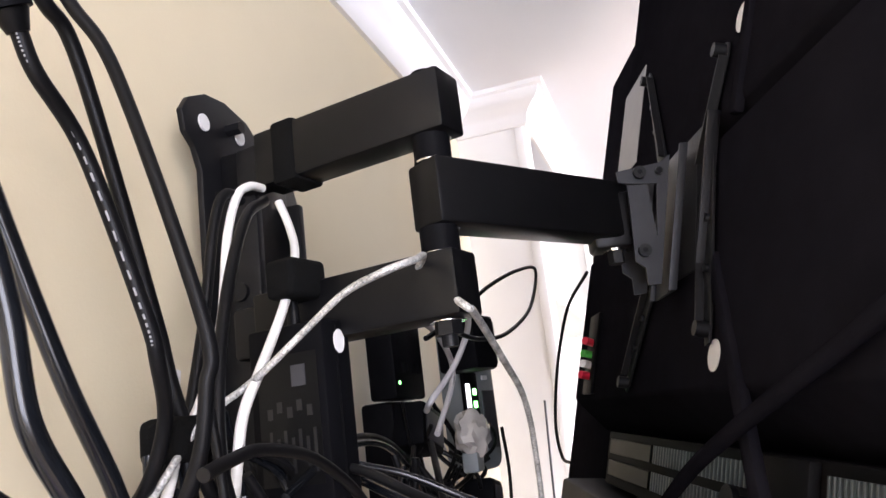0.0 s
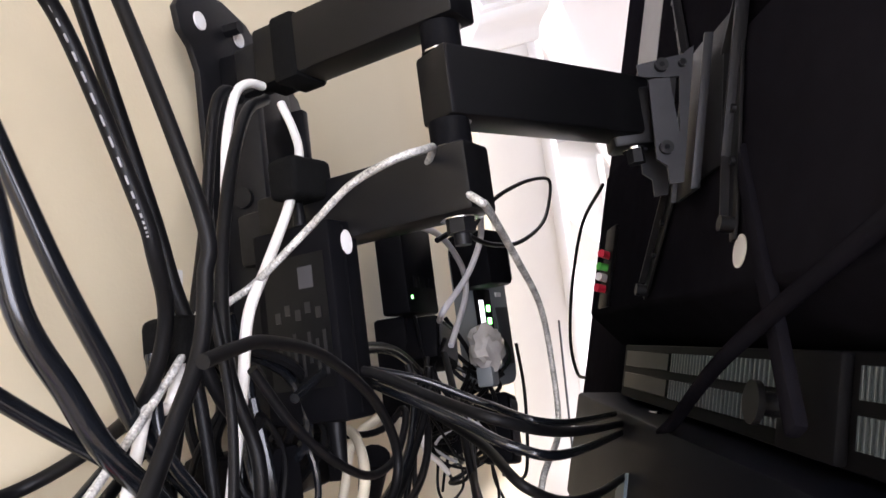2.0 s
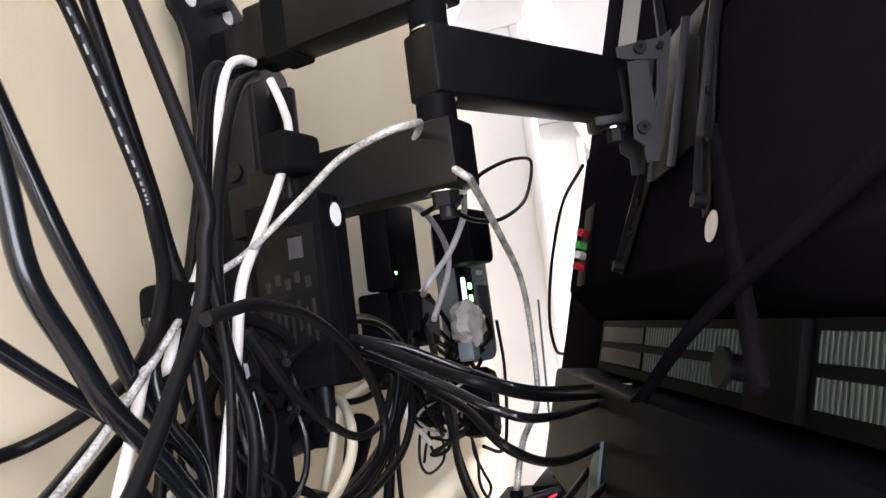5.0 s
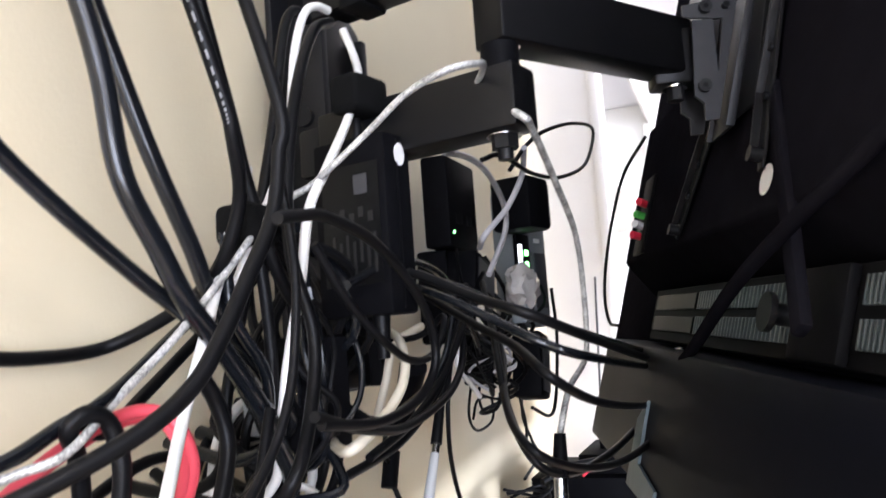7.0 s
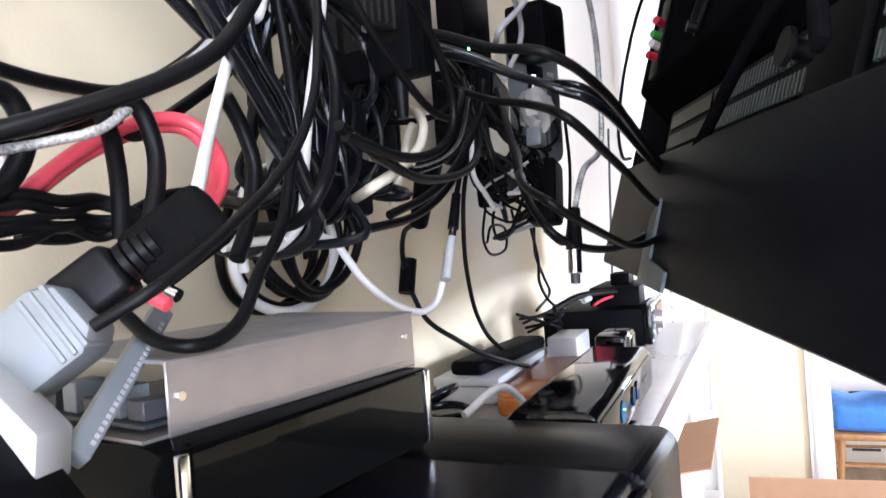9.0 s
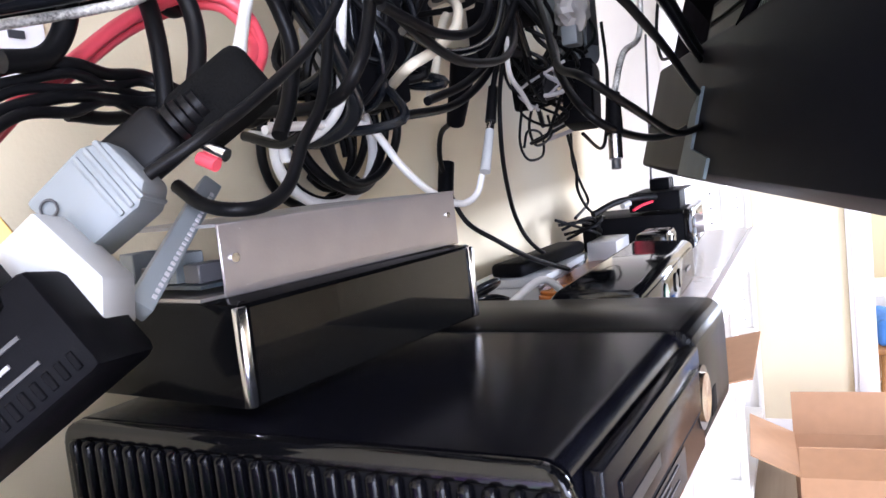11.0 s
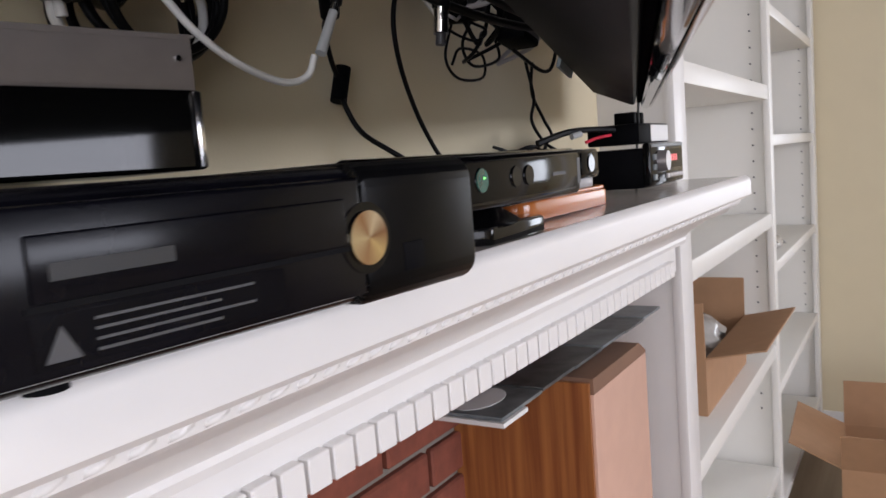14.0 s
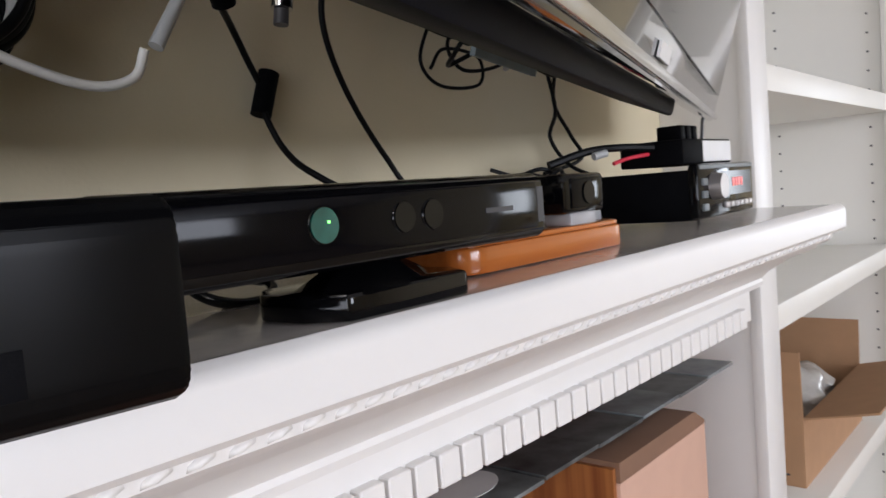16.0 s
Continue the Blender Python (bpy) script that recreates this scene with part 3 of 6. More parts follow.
for zc in (0.1595, 0.1840):
    for s_ in [0.010 + k * 0.0082 for k in range(30)] + [-0.084 - k * 0.0056 for k in range(56)]:
        ob = new("vent_slat", slat_me)
        ob.parent = tv
        ob.location = (s_, 0, zc)
    part("vent_panel", bx(0.262, 0.440, 0.036, 0.0385, zc - 0.0085, zc + 0.0085, 0.0006, 1), M_VENTP, tv, "smooth blue grey vent panel")
part("vent_bridge", bx(-0.072, 0.000, 0.0362, 0.044, 0.141, 0.199, 0.002), M_VENTBACK, tv)
knob = cyl((-0.027, 0.052, 0.166), (-0.027, 0.066, 0.166), 0.007, 18)
cyl((-0.027, 0.066, 0.166), (-0.027, 0.070, 0.166), 0.0125, 20, bm=knob)
part("clamp_knob", knob, M_STEEL, tv, "black round clamp knob")
for s_, z_, r_ in ((0.022, 0.258, 0.011), (0.019, 0.507, 0.011), (0.263, 0.249, 0.006)):
    part("round_sticker", cyl((s_, 0.0662, z_), (s_, 0.0670, z_), r_, 24), M_PAPER, tv, "small white round sticker")
for (s0, z0), (s1, z1) in (((-0.030, 0.66), (0.018, 0.43)), ((0.040, 0.33), (-0.080, 0.155))):
    v = Vector((s1 - s0, 0, z1 - z0))
    b = bx(-0.007, 0.007, 0.062, 0.0705, 0, v.length, 0.003)
    bmesh.ops.transform(b, matrix=Matrix.Translation((s0, 0, z0)) @ Matrix.Rotation(math.atan2(v.x, v.z), 4, "Y"), verts=b.verts)
    part("moulded_ridge", b, M_TVBACK, tv)
part("label_plate", bx(0.33, 0.43, 0.0662, 0.0670, 0.50, 0.62), M_BAR, tv, "grey rating label")
# socket panel with coloured plugs on the far side
sbay = part("socket_bay", bx(0.435, 0.49, 0.0652, 0.070, 0.24, 0.34, 0.002), M_MATTE, tv)
for k, (mm, dz) in enumerate(((M_REDP, 0.0), (M_PAPER, 0.013), (M_GREEN, 0.026), (M_REDP, 0.041))):
    part("coloured_plug", cyl((0.455, 0.0695, 0.262 + dz), (0.448 - 0.006 * (k % 2), 0.082, 0.262 + dz), 0.0048, 14), mm, sbay, "coloured audio plug")
part("side_bracket", prism([(0.278, -0.006), (0.278, 0.058), (0.246, 0.080), (0.240, 0.020), (0.160, 0.012), (0.160, -0.006)], 0.003, Matrix.Translation((0, 0.0705, 0)) @ Matrix.Rotation(radians(90), 4, "X")), M_BRKTB, tv, "blue grey angled stand bracket")


# ---- wall arm ----
mount = thing("tv_wall_mount", None, "black steel articulated television wall mount with two arms", "tv mount")
PM = Matrix.Translation((0.045, 0.270, 1.505)) @ Matrix.Rotation(radians(90), 4, "X")
part("wall_plate", prism([(-0.005, 0.10), (0.11, 0.10), (0.11, 0.30), (0.138, 0.36), (0.165, 0.43), (0.150, 0.462), (0.118, 0.478), (0.092, 0.490), (0.065, 0.508), (0.030, 0.515), (0.0, 0.512), (-0.024, 0.500), (-0.034, 0.486), (-0.030, 0.468), (-0.018, 0.458), (-0.010, 0.44)], 0.006, PM, 0.001), M_STEEL, mount)
part("plate_channel", bx(0.050, 0.060, 0.225, 0.264, 1.61, 1.93, 0.002), M_STEEL, mount)
part("plate_channel", bx(0.125, 0.135, 0.225, 0.264, 1.61, 1.93, 0.002), M_STEEL, mount)
part("plate_core", bx(0.061, 0.124, 0.235, 0.264, 1.61, 1.965, 0.003), M_BLACK, mount)
for x_, z_ in ((0.039, 1.988), (0.094, 1.993)):
    part("screw_hole", cyl((x_, 0.262, z_), (x_, 0.2635, z_), 0.0075, 18), M_PAPER, mount, "pale slotted screw hole")
part("star_bolt", cyl((0.077, 0.250, 1.994), (0.077, 0.264, 1.994), 0.006, 6), M_STEEL, mount)
for z_ in (1.84, 1.66):
    part("round_bolt", cyl((0.046, 0.244, z_), (0.052, 0.244, z_), 0.008, 16), M_STEEL, mount)
J = Vector((-0.005, 0.059))
WD = Vector((0.22, 0.975)).normalized()
WA = math.degrees(math.atan2(WD.y, WD.x))


def lean(z):
    """Sideways lean of the joint at height z."""
    return 0.004 + (z - 1.80) * 0.12


def beam(name, z0, z1, ang, a, b, w):
    bm = bx(a, b, -w, w, z0, z1, 0.003)
    bmesh.ops.transform(bm, matrix=Matrix.Translation((J.x + lean(z0), J.y, 0)) @ Matrix.Rotation(radians(ang), 4, "Z"), verts=bm.verts)
    return part(name, bm, M_BLACK, mount)


beam("upper_arm", 1.917, 1.963, WA, -0.019, 0.155, 0.0165)
beam("lower_arm", 1.784, 1.828, WA, -0.019, 0.155, 0.0165)
MA = math.degrees(math.atan2(-0.112, 0.157))
beam("front_arm", 1.848, 1.896, MA, -0.010, 0.192, 0.0165)
for z0, z1 in ((1.8965, 1.9165), (1.8285, 1.8475)):
    part("joint_sleeve", cyl((J.x + lean(z0), J.y, z0), (J.x + lean(z0), J.y, z1), 0.0135, 24), M_MATTE, mount)
    for z in (z0, z1 - 0.0012):
        part("joint_washer", cyl((J.x + lean(z), J.y, z), (J.x + lean(z), J.y, z + 0.0012), 0.0142, 24), M_CHROME, mount)
part("joint_cap", cyl((J.x + 0.018, J.y, 1.9633), (J.x + 0.018, J.y, 1.967), 0.010, 20), M_MATTE, mount)
nut = cyl((J.x + 0.003, J.y, 1.7735), (J.x + 0.003, J.y, 1.7825), 0.0095, 6)
cyl((J.x + 0.003, J.y, 1.766), (J.x + 0.003, J.y, 1.7737), 0.0055, 14, bm=nut)
part("joint_nut", nut, M_STEEL, mount)
part("joint_washer", cyl((J.x + 0.003, J.y, 1.7822), (J.x + 0.003, J.y, 1.7829), 0.0125, 20), M_CHROME, mount)
for z0, z1 in ((1.913, 1.970), (1.776, 1.834)):
    b = bx(0.150, 0.182, -0.010, 0.010, z0 + 0.006, z1 - 0.012, 0.004)
    bmesh.ops.transform(b, matrix=Matrix.Translation((J.x + lean(z0), J.y, 0)) @ Matrix.Rotation(radians(WA), 4, "Z"), verts=b.verts)
    part("wall_hinge", b, M_STEEL, mount)
tp = bx(0.112, 0.136, -0.0180, 0.0180, 1.914, 1.966, 0.004)
bmesh.ops.transform(tp, matrix=Matrix.Translation((J.x + lean(1.917), J.y, 0)) @ Matrix.Rotation(radians(WA), 4, "Z"), verts=tp.verts)
part("hook_tape_wrap", tp, M_TAPE, mount, "black fabric tape wrapped round the arm")
# head on the television
HE = Matrix.Translation((0.152, -0.058, 1.862)) @ Matrix.Rotation(radians(17.4), 4, "Z")


def head(name, bm, material=M_BRKT, label=""):
    bmesh.ops.transform(bm, matrix=HE, verts=bm.verts)
    return part(name, bm, material, mount, label)


ZX = Matrix.Rotation(radians(90), 4, "Z") @ Matrix.Rotation(radians(90), 4, "X")
head("hinge_block", bx(-0.012, 0.018, -0.008, 0.030, -0.022, 0.024, 0.003), M_BLACK)
CHEEK = [(0.006, 0.037), (-0.030, 0.041), (-0.040, 0.047), (-0.0139, -0.058), (-0.0035, -0.058), (-0.004, -0.044), (0.003, -0.038), (-0.001, 0.0240),
         (-0.0170, 0.0240), (-0.0175, -0.020), (-0.0250, 0.0240), (-0.0171, 0.0242), (-0.001, 0.0262), (0.006, 0.028)]
for dx in (-0.0235, 0.022):
    head("tilt_cheek", prism(CHEEK, 0.0025, Matrix.Translation((dx, 0, 0)) @ ZX))
head("head_flange", prism([(-0.049, 0.055), (-0.0560, 0.0544), (-0.0240, -0.0648), (-0.0171, -0.064)], 0.003, Matrix.Translation((-0.026, 0, 0)) @ ZX, 0.0006))
head("head_plate", prism([(-0.0530, 0.0546), (-0.0560, 0.0544), (-0.0240, -0.0648), (-0.0210, -0.0644)], 0.05, Matrix.Translation((-0.0228, 0, 0)) @ ZX, 0.0006))
head("head_flange", prism([(-0.049, 0.055), (-0.0560, 0.0544), (-0.0240, -0.0648), (-0.0171, -0.064)], 0.003, Matrix.Translation((0.0275, 0, 0)) @ ZX, 0.0006))
for dy, dz in ((-0.012, 0.0337), (-0.028, 0.0335), (-0.005, -0.0305)):
    head("tilt_bolt", cyl((-0.0275, dy, dz), (-0.0237, dy, dz), 0.0052 if dy > -0.02 else 0.003, 16), M_STEEL)
    head("tilt_bolt_socket", cyl((-0.0279, dy, dz), (-0.0274, dy, dz), 0.0022, 6), M_VENTBACK)
head("swivel_bolt", cyl((0.0, 0.012, -0.034), (0.0, 0.012, -0.0226), 0.007, 6), M_STEEL)
head("swivel_washer", cyl((0.0, 0.012, -0.0240), (0.0, 0.012, -0.0222), 0.010, 18), M_CHROME)
# four slanting legs from the head to the back of the set
rails = thing("tv_bracket", TVM, "black steel television bracket with four splayed legs", "tv bracket")
for (s0, z0), (s1, z1), far in (((0.195, 0.45), (0.294, 0.588), True), ((0.080, 0.41), (0.036, 0.495), False), ((0.057, 0.41), (0.027, 0.265), False), ((0.185, 0.34), (0.252, 0.240), True)):
    v = Vector((s1 - s0, 0, z1 - z0))
    ln = v.length
    m = Matrix.Translation((s0, 0.0705, z0)) @ Matrix.Rotation(math.atan2(v.x, v.z), 4, "Y")
    b = prism([(-0.011, 0), (0.011, 0), (0.007, ln * 0.9), (0.004, ln), (-0.004, ln), (-0.007, ln * 0.9)], 0.0022, Matrix.Rotation(radians(90), 4, "X"), 0.0004)
    prism([(-0.0095, 0.002), (-0.0078, 0.002), (-0.0060, ln * 0.9), (-0.0075, ln * 0.9)], 0.006, Matrix.Translation((0, 0.006, 0)) @ Matrix.Rotation(radians(90), 4, "X"), bm=b)
    bmesh.ops.transform(b, matrix=m, verts=b.verts)
    part("leg", b, M_STEEL, rails)
    for f in (0.35, 0.62, 0.93):
        q = m @ Vector((0.001, 0, ln * f))
        r_ = 0.0055 if f > 0.9 else 0.0032
        part("leg_screw", cyl((q.x, q.y - 0.001, q.z), (q.x, q.y + (0.009 if f > 0.9 else 0.003), q.z), r_, 12), M_STEEL, rails)
part("centre_plate", bx(0.05, 0.20, 0.0675, 0.0705, 0.325, 0.445, 0.001), M_STEEL, rails)
part("centre_fold", bx(0.046, 0.0495, 0.0675, 0.077, 0.325, 0.445, 0.001), M_STEEL, rails)

# ---- things on the mantel ----
def mz(x):
    """Height of the mantel top, which falls a little to the left."""
    return 1.3587 + 0.0068 * x


# games console
XM = Matrix.Translation((-0.284, 0.002, mz(-0.28) - 0.002)) @ Matrix.Rotation(radians(-3.9), 4, "Z")
xb = thing("games_console", XM, "black games console lying flat, ribbed vents and chrome button", "games console")
W, D, H = 0.270, 0.255, 0.068
body = prism(rrect(H - 0.003, D - 0.006, 0.010), W * 0.655 - 0.0035, Matrix.Translation((0.004, D / 2 + 0.003, 0.003 + H / 2)) @ Matrix.Rotation(radians(90), 4, "Y"))
part("body", body, M_CONS, xb, "dusty glossy black shell")
sb_ = prism(rrect(H, D, 0.012), W * 0.345, Matrix.Translation((W * 0.655, D / 2, 0.003 + H / 2)) @ Matrix.Rotation(radians(90), 4, "Y"), 0.004)
part("button_side_shell", sb_, M_SHELL, xb, "matte black shell section")
lip = prism(rrect(H - 0.002, D - 0.004, 0.013), 0.007, Matrix.Translation((-0.004, D / 2 + 0.002, 0.003 + H / 2)) @ Matrix.Rotation(radians(90), 4, "Y"), 0.0025)
part("end_cap", lip, M_PIANO, xb)
part("vent_bed", bx(-0.0055, -0.0043, 0.008, D - 0.012, 0.012, H - 0.006), M_VENTBACK, xb)
rib = bx(-0.0100, -0.0042, -0.0031, 0.0031, 0.011, H - 0.005, 0.0026, 3)
rib_me = bpy.data.meshes.new("vent_rib")
rib.to_mesh(rib_me)
rib.free()
rib_me.materials.append(M_RIB)
rib_me.shade_smooth()
for k in range(26):
    ob = new("vent_rib", rib_me)
    ob.parent = xb
    ob.location = (0, 0.0125 + k * 0.0091, 0)
part("front_panel", bx(0.010, W * 0.645, -0.0016, 0.006, 0.010, H - 0.004, 0.002), M_CONS, xb)
dd = part("drive_door", bx(0.024, W * 0.60, -0.0032, -0.0012, 0.034, 0.055, 0.0008), M_CONS, xb)
part("drive_gap", bx(0.022, W * 0.61, -0.0022, -0.0012, 0.0315, 0.0335), M_VENTBACK, xb)
part("printed_mark", bx(0.030, 0.074, -0.0036, -0.0033, 0.0405, 0.0460), M_PRINT, dd, "dull pale mark")
wst = part("warning_sticker", bx(0.023, 0.124, -0.0020, -0.0017, 0.0135, 0.0300), M_CONS, xb, "dark clear warning sticker")
part("warning_triangle", prism([(0, 0), (0.012, 0), (0.006, 0.011)], 0.0003, Matrix.Translation((0.026, -0.0021, 0.0155)) @ Matrix.Rotation(radians(90), 4, "X")), M_BARD, wst, "pale triangle sign")
for k in range(4):
    part("printed_bar", bx(0.043, 0.108 - 0.016 * (k % 2), -0.0024, -0.0021, 0.0262 - k * 0.0034, 0.0272 - k * 0.0034), M_BARD, wst, "pale line of print")
bring = part("button_ring", cyl((0.176, -0.0020, 0.036), (0.176, 0.004, 0.036), 0.0165, 36), M_PIANO, xb)
part("power_button", cyl((0.176, -0.0035, 0.036), (0.176, 0.004, 0.036), 0.0125, 36), M_BTN, bring, "spun metal power button with painted glints")
part("usb_door", bx(0.204, 0.220, -0.0004, 0.001, 0.016, 0.030, 0.0002), M_MATTE, xb)
# added chrome sliver in place of the reflection on the rounded edge
part("edge_glint", bx(W - 0.0015, W + 0.0006, 0.006, 0.0075, 0.025, 0.055), M_CHROME, xb)
for a in (0.04, 0.23):
    for b in (0.03, 0.23):
        part("rubber_foot", cyl((a, b, 0.0), (a, b, 0.004), 0.008, 14), M_MATTE, xb)

# glossy box on the console and steel case on top of it
GB = Matrix.Translation((-0.262, 0.150, mz(-0.2) + 0.0722)) @ Matrix.Rotation(radians(-9), 4, "Z")
gb = thing("glossy_box", GB, "piano black box with silver edge strips standing on the console", "set-top box")
part("body", bx(0, 0.185, 0, 0.115, 0, 0.0452, 0.002), M_BOX, gb)
for x_ in (0.001, 0.181):
    part("edge_strip", bx(x_ - 0.002, x_ + 0.003, -0.0022, 0.002, 0.001, 0.044, 0.0008), M_CHROME, gb, "silver edge strip")
part("front_glass", bx(0.006, 0.176, -0.0015, -0.0002, 0.002, 0.043), M_GBGLASS, gb)
SC = Matrix.Translation((-0.244, 0.170, mz(-0.2) + 0.1175)) @ Matrix.Rotation(radians(-12.8), 4, "Z")
sc = thing("steel_case", SC, "open-sided grey aluminium electronics case on the black box", "power supply")
part("front_wall", bx(0, 0.175, 0, 0.0016, 0, 0.033, 0.0006, 1), M_ALU, sc)
part("lid", bx(0.002, 0.178, 0.0018, 0.115, 0.0315, 0.033), M_ALUTOP, sc, "dusty grey lid")
part("floor_plate", bx(-0.012, 0.175, 0.0018, 0.115, 0, 0.0015), M_ALU, sc)
part("end_wall", bx(0.1735, 0.175, 0.0018, 0.115, 0.002, 0.031), M_ALU, sc)
part("circuit_board", bx(-0.008, 0.17, 0.006, 0.11, 0.005, 0.0066), M_VENT, sc)
for k, (yy, hh) in enumerate(((0.012, 0.009), (0.03, 0.014), (0.048, 0.008), (0.066, 0.015), (0.085, 0.011))):
    part("terminal", bx(-0.004, 0.012, yy, yy + 0.012, 0.0068, 0.0068 + hh, 0.0006, 1), M_GREYP if k % 2 else M_GREYD, sc)
for k in range(2):
    part("lid_rib", bx(0.012, 0.170, -0.0004, 0.0002, 0.0035 + k * 0.026, 0.0041 + k * 0.026), M_ALU, sc)
part("case_screw", cyl((0.007, -0.0012, 0.017), (0.007, 0.0002, 0.017), 0.0022, 12), M_CHROME, sc)
part("case_screw", cyl((0.166, -0.0012, 0.019), (0.166, 0.0002, 0.019), 0.0018, 12), M_CHROME, sc)

# game cases and red folder
for k, (mm, z, dx, dy, rz, lab) in enumerate(((M_CLEARC, 0.0005, -0.325, 0.068, 2, "grey clear plastic game case at the bottom of a stack"), (M_GREEN, 0.0152, -0.337, 0.078, 7, "bright green game case in a stack"), (M_PURPLE, 0.0299, -0.333, 0.082, 12, "purple printed game case on top of a stack"))):
    g = thing("game_case", Matrix.Translation((dx, dy, mz(dx) + z + 0.0085)) @ Matrix.Rotation(radians(rz), 4, "Z"), lab, "game case", "stack of game cases")
    part("shell", bx(-0.19, 0, 0, 0.135, 0, 0.0142, 0.002), mm, g)
    part("spine_label", bx(-0.0095, -0.0072, -0.0004, 0.0006, 0.0035, 0.0108), M_PAPER, g, "white spine mark")
    part("spine_bar", bx(-0.10, -0.05, -0.0004, 0.0006, 0.004, 0.010), M_PAPER, g, "pale spine lettering as a bar")
    if k == 0:
        part("cover_print", bx(-0.185, -0.012, 0.004, 0.130, 0.0142, 0.0146), M_PAPER, g, "white printed cover sheet")
        part("cover_patch", prism([(0.020 * math.cos(a * 0.2618), 0.014 * math.sin(a * 0.2618)) for a in range(24)], 0.0004, Matrix.Translation((-0.075, 0.010, 0.0147))), M_REDP, g, "red printed disc")
    if k == 2:
        part("cover_print", bx(-0.185, -0.006, 0.006, 0.130, 0.0142, 0.0146), M_COVER, g, "lilac, white and grey cover picture")
        part("cover_patch", bx(-0.078, -0.060, 0.050, 0.070, 0.0146, 0.0149, 0.0001), M_BLUE, g, "blue printed patch")
        part("cover_patch", bx(-0.050, -0.030, 0.048, 0.066, 0.0146, 0.0149), M_LABEL, g, "pale printed patch")
g = thing("game_case", Matrix.Translation((-0.318, 0.062, mz(-0.32) + 0.0008)), "thin black case under the stack of game cases", "game case", "stack of game cases")
part("shell", bx(-0.19, 0, 0, 0.135, 0, 0.0076, 0.0015), M_MATTE, g)
red = solid("red_folder", bx(-0.29, -0.205, 0.034, 0.16, mz(-0.25) - 0.0004, mz(-0.25) + 0.0012, 0.0006, 1), M_REDP, "flat red paper folder under the console", "folder")
solid("white_paper", bx(-0.42, -0.20, 0.046, 0.155, mz(-0.3) - 0.0004, mz(-0.3) + 0.0006), M_PAPER, "sheet of white paper on the mantel", "paper")

# sensor bar
kn = thing("sensor_bar", Matrix.Translation((0.002, 0.036, mz(0.14) + 0.006)) @ Matrix.Rotation(radians(0), 4, "Z"), "long gloss black motion sensor bar on a tilting stand", "sensor bar")
part("bar_shell", prism([(0.0, 0.024), (0.004, 0.020), (0.055, 0.018), (0.066, 0.026), (0.066, 0.056), (0.058, 0.064), (0.006, 0.062), (0.0, 0.058)], 0.278, Matrix(((0, 0, 1, 0), (1, 0, 0, 0), (0, 1, 0, 0), (0, 0, 0, 1))), 0.003), M_PIANO, kn)
fw = part("front_window", bx(0.006, 0.268, -0.0012, 0.001, 0.027, 0.056, 0.0008), M_SMOKE, kn, "dark glass front")
for lx, r, mm in ((0.086, 0.0085, M_TEAL), (0.141, 0.0078, M_PIANO), (0.164, 0.0078, M_PIANO)):
    part("lens", cyl((lx, -0.0026, 0.0425), (lx, -0.0010, 0.0425), r, 28), mm, fw, "round coated lens")
    rg = bmesh.new()
    bmesh.ops.create_cone(rg, segments=28, radius1=r * 1.12, radius2=r * 1.05, depth=0.0008, cap_ends=True)
    bmesh.ops.transform(rg, matrix=Matrix.Translation((lx, -0.0014, 0.0425)) @ Matrix.Rotation(radians(90), 4, "X"), verts=rg.verts)
    part("lens_ring", rg, M_PIANO, fw)
part("printed_mark", bx(0.212, 0.240, -0.0015, -0.0013, 0.0395, 0.0425), M_GREYD, kn, "pale mark")
part("status_light", cyl((0.088, -0.0034, 0.044), (0.088, -0.0026, 0.044), 0.0007, 8), M_LEDG, kn)
part("end_strip", bx(0.2685, 0.2755, -0.001, 0.001, 0.03, 0.053), M_GREYD, kn)
part("stand_neck", cyl((0.139, 0.033, 0.012), (0.139, 0.033, 0.022), 0.019, 20, 0.014), M_PIANO, kn)
foot = bmesh.new()
bmesh.ops.create_cone(foot, cap_ends=True, segments=8, radius1=0.060, radius2=0.026, depth=0.014)
bmesh.ops.transform(foot, matrix=Matrix.Translation((0.146, 0.036, 0.0135)) @ Matrix.Rotation(radians(22.5), 4, "Z") @ Matrix.Diagonal((1.05, 0.62, 1, 1)), verts=foot.verts)
bmesh.ops.bevel(foot, geom=foot.edges[:], offset=0.002, segments=2, profile=0.5, affect="EDGES")
part("stand_slope", foot, M_PIANO, kn)
part("stand_foot", prism([(-0.060, -0.014), (-0.046, -0.036), (0.046, -0.036), (0.060, -0.014), (0.060, 0.018), (0.046, 0.036), (-0.046, 0.036), (-0.060, 0.018)], 0.0145, Matrix.Translation((0.146, 0.036, -0.006)), 0.0025), M_PIANO, kn)

# wooden tray, webcam and block
tray = thing("wooden_tray", Matrix.Translation((0.366, 0.138, mz(0.36) + 0.0002)), "orange varnished wooden block with rounded corners", "wooden block")
part("base_block", prism(rrect(0.238, 0.118, 0.023), 0.019, None, 0.002), M_TRAY, tray)
part("top_board", prism(rrect(0.234, 0.114, 0.021), 0.0042, Matrix.Translation((0, 0, 0.019)), 0.0015), M_TRAY, tray)
wc = thing("webcam", Matrix.Translation((0.366, 0.043, mz(0.33))), "small black webcam on a blue grey clip beside the sensor bar", "webcam")
part("clip", bx(0.02, 0.062, 0.036, 0.062, 0.0235, 0.036, 0.003), M_CABLEGREY, wc, "blue grey clip")
part("housing", bx(0.0, 0.066, 0.030, 0.066, 0.034, 0.066, 0.004), M_PIANO, wc)
fc = part("face", bx(0.010, 0.060, 0.0285, 0.0305, 0.038, 0.062, 0.001), M_SMOKE, wc)
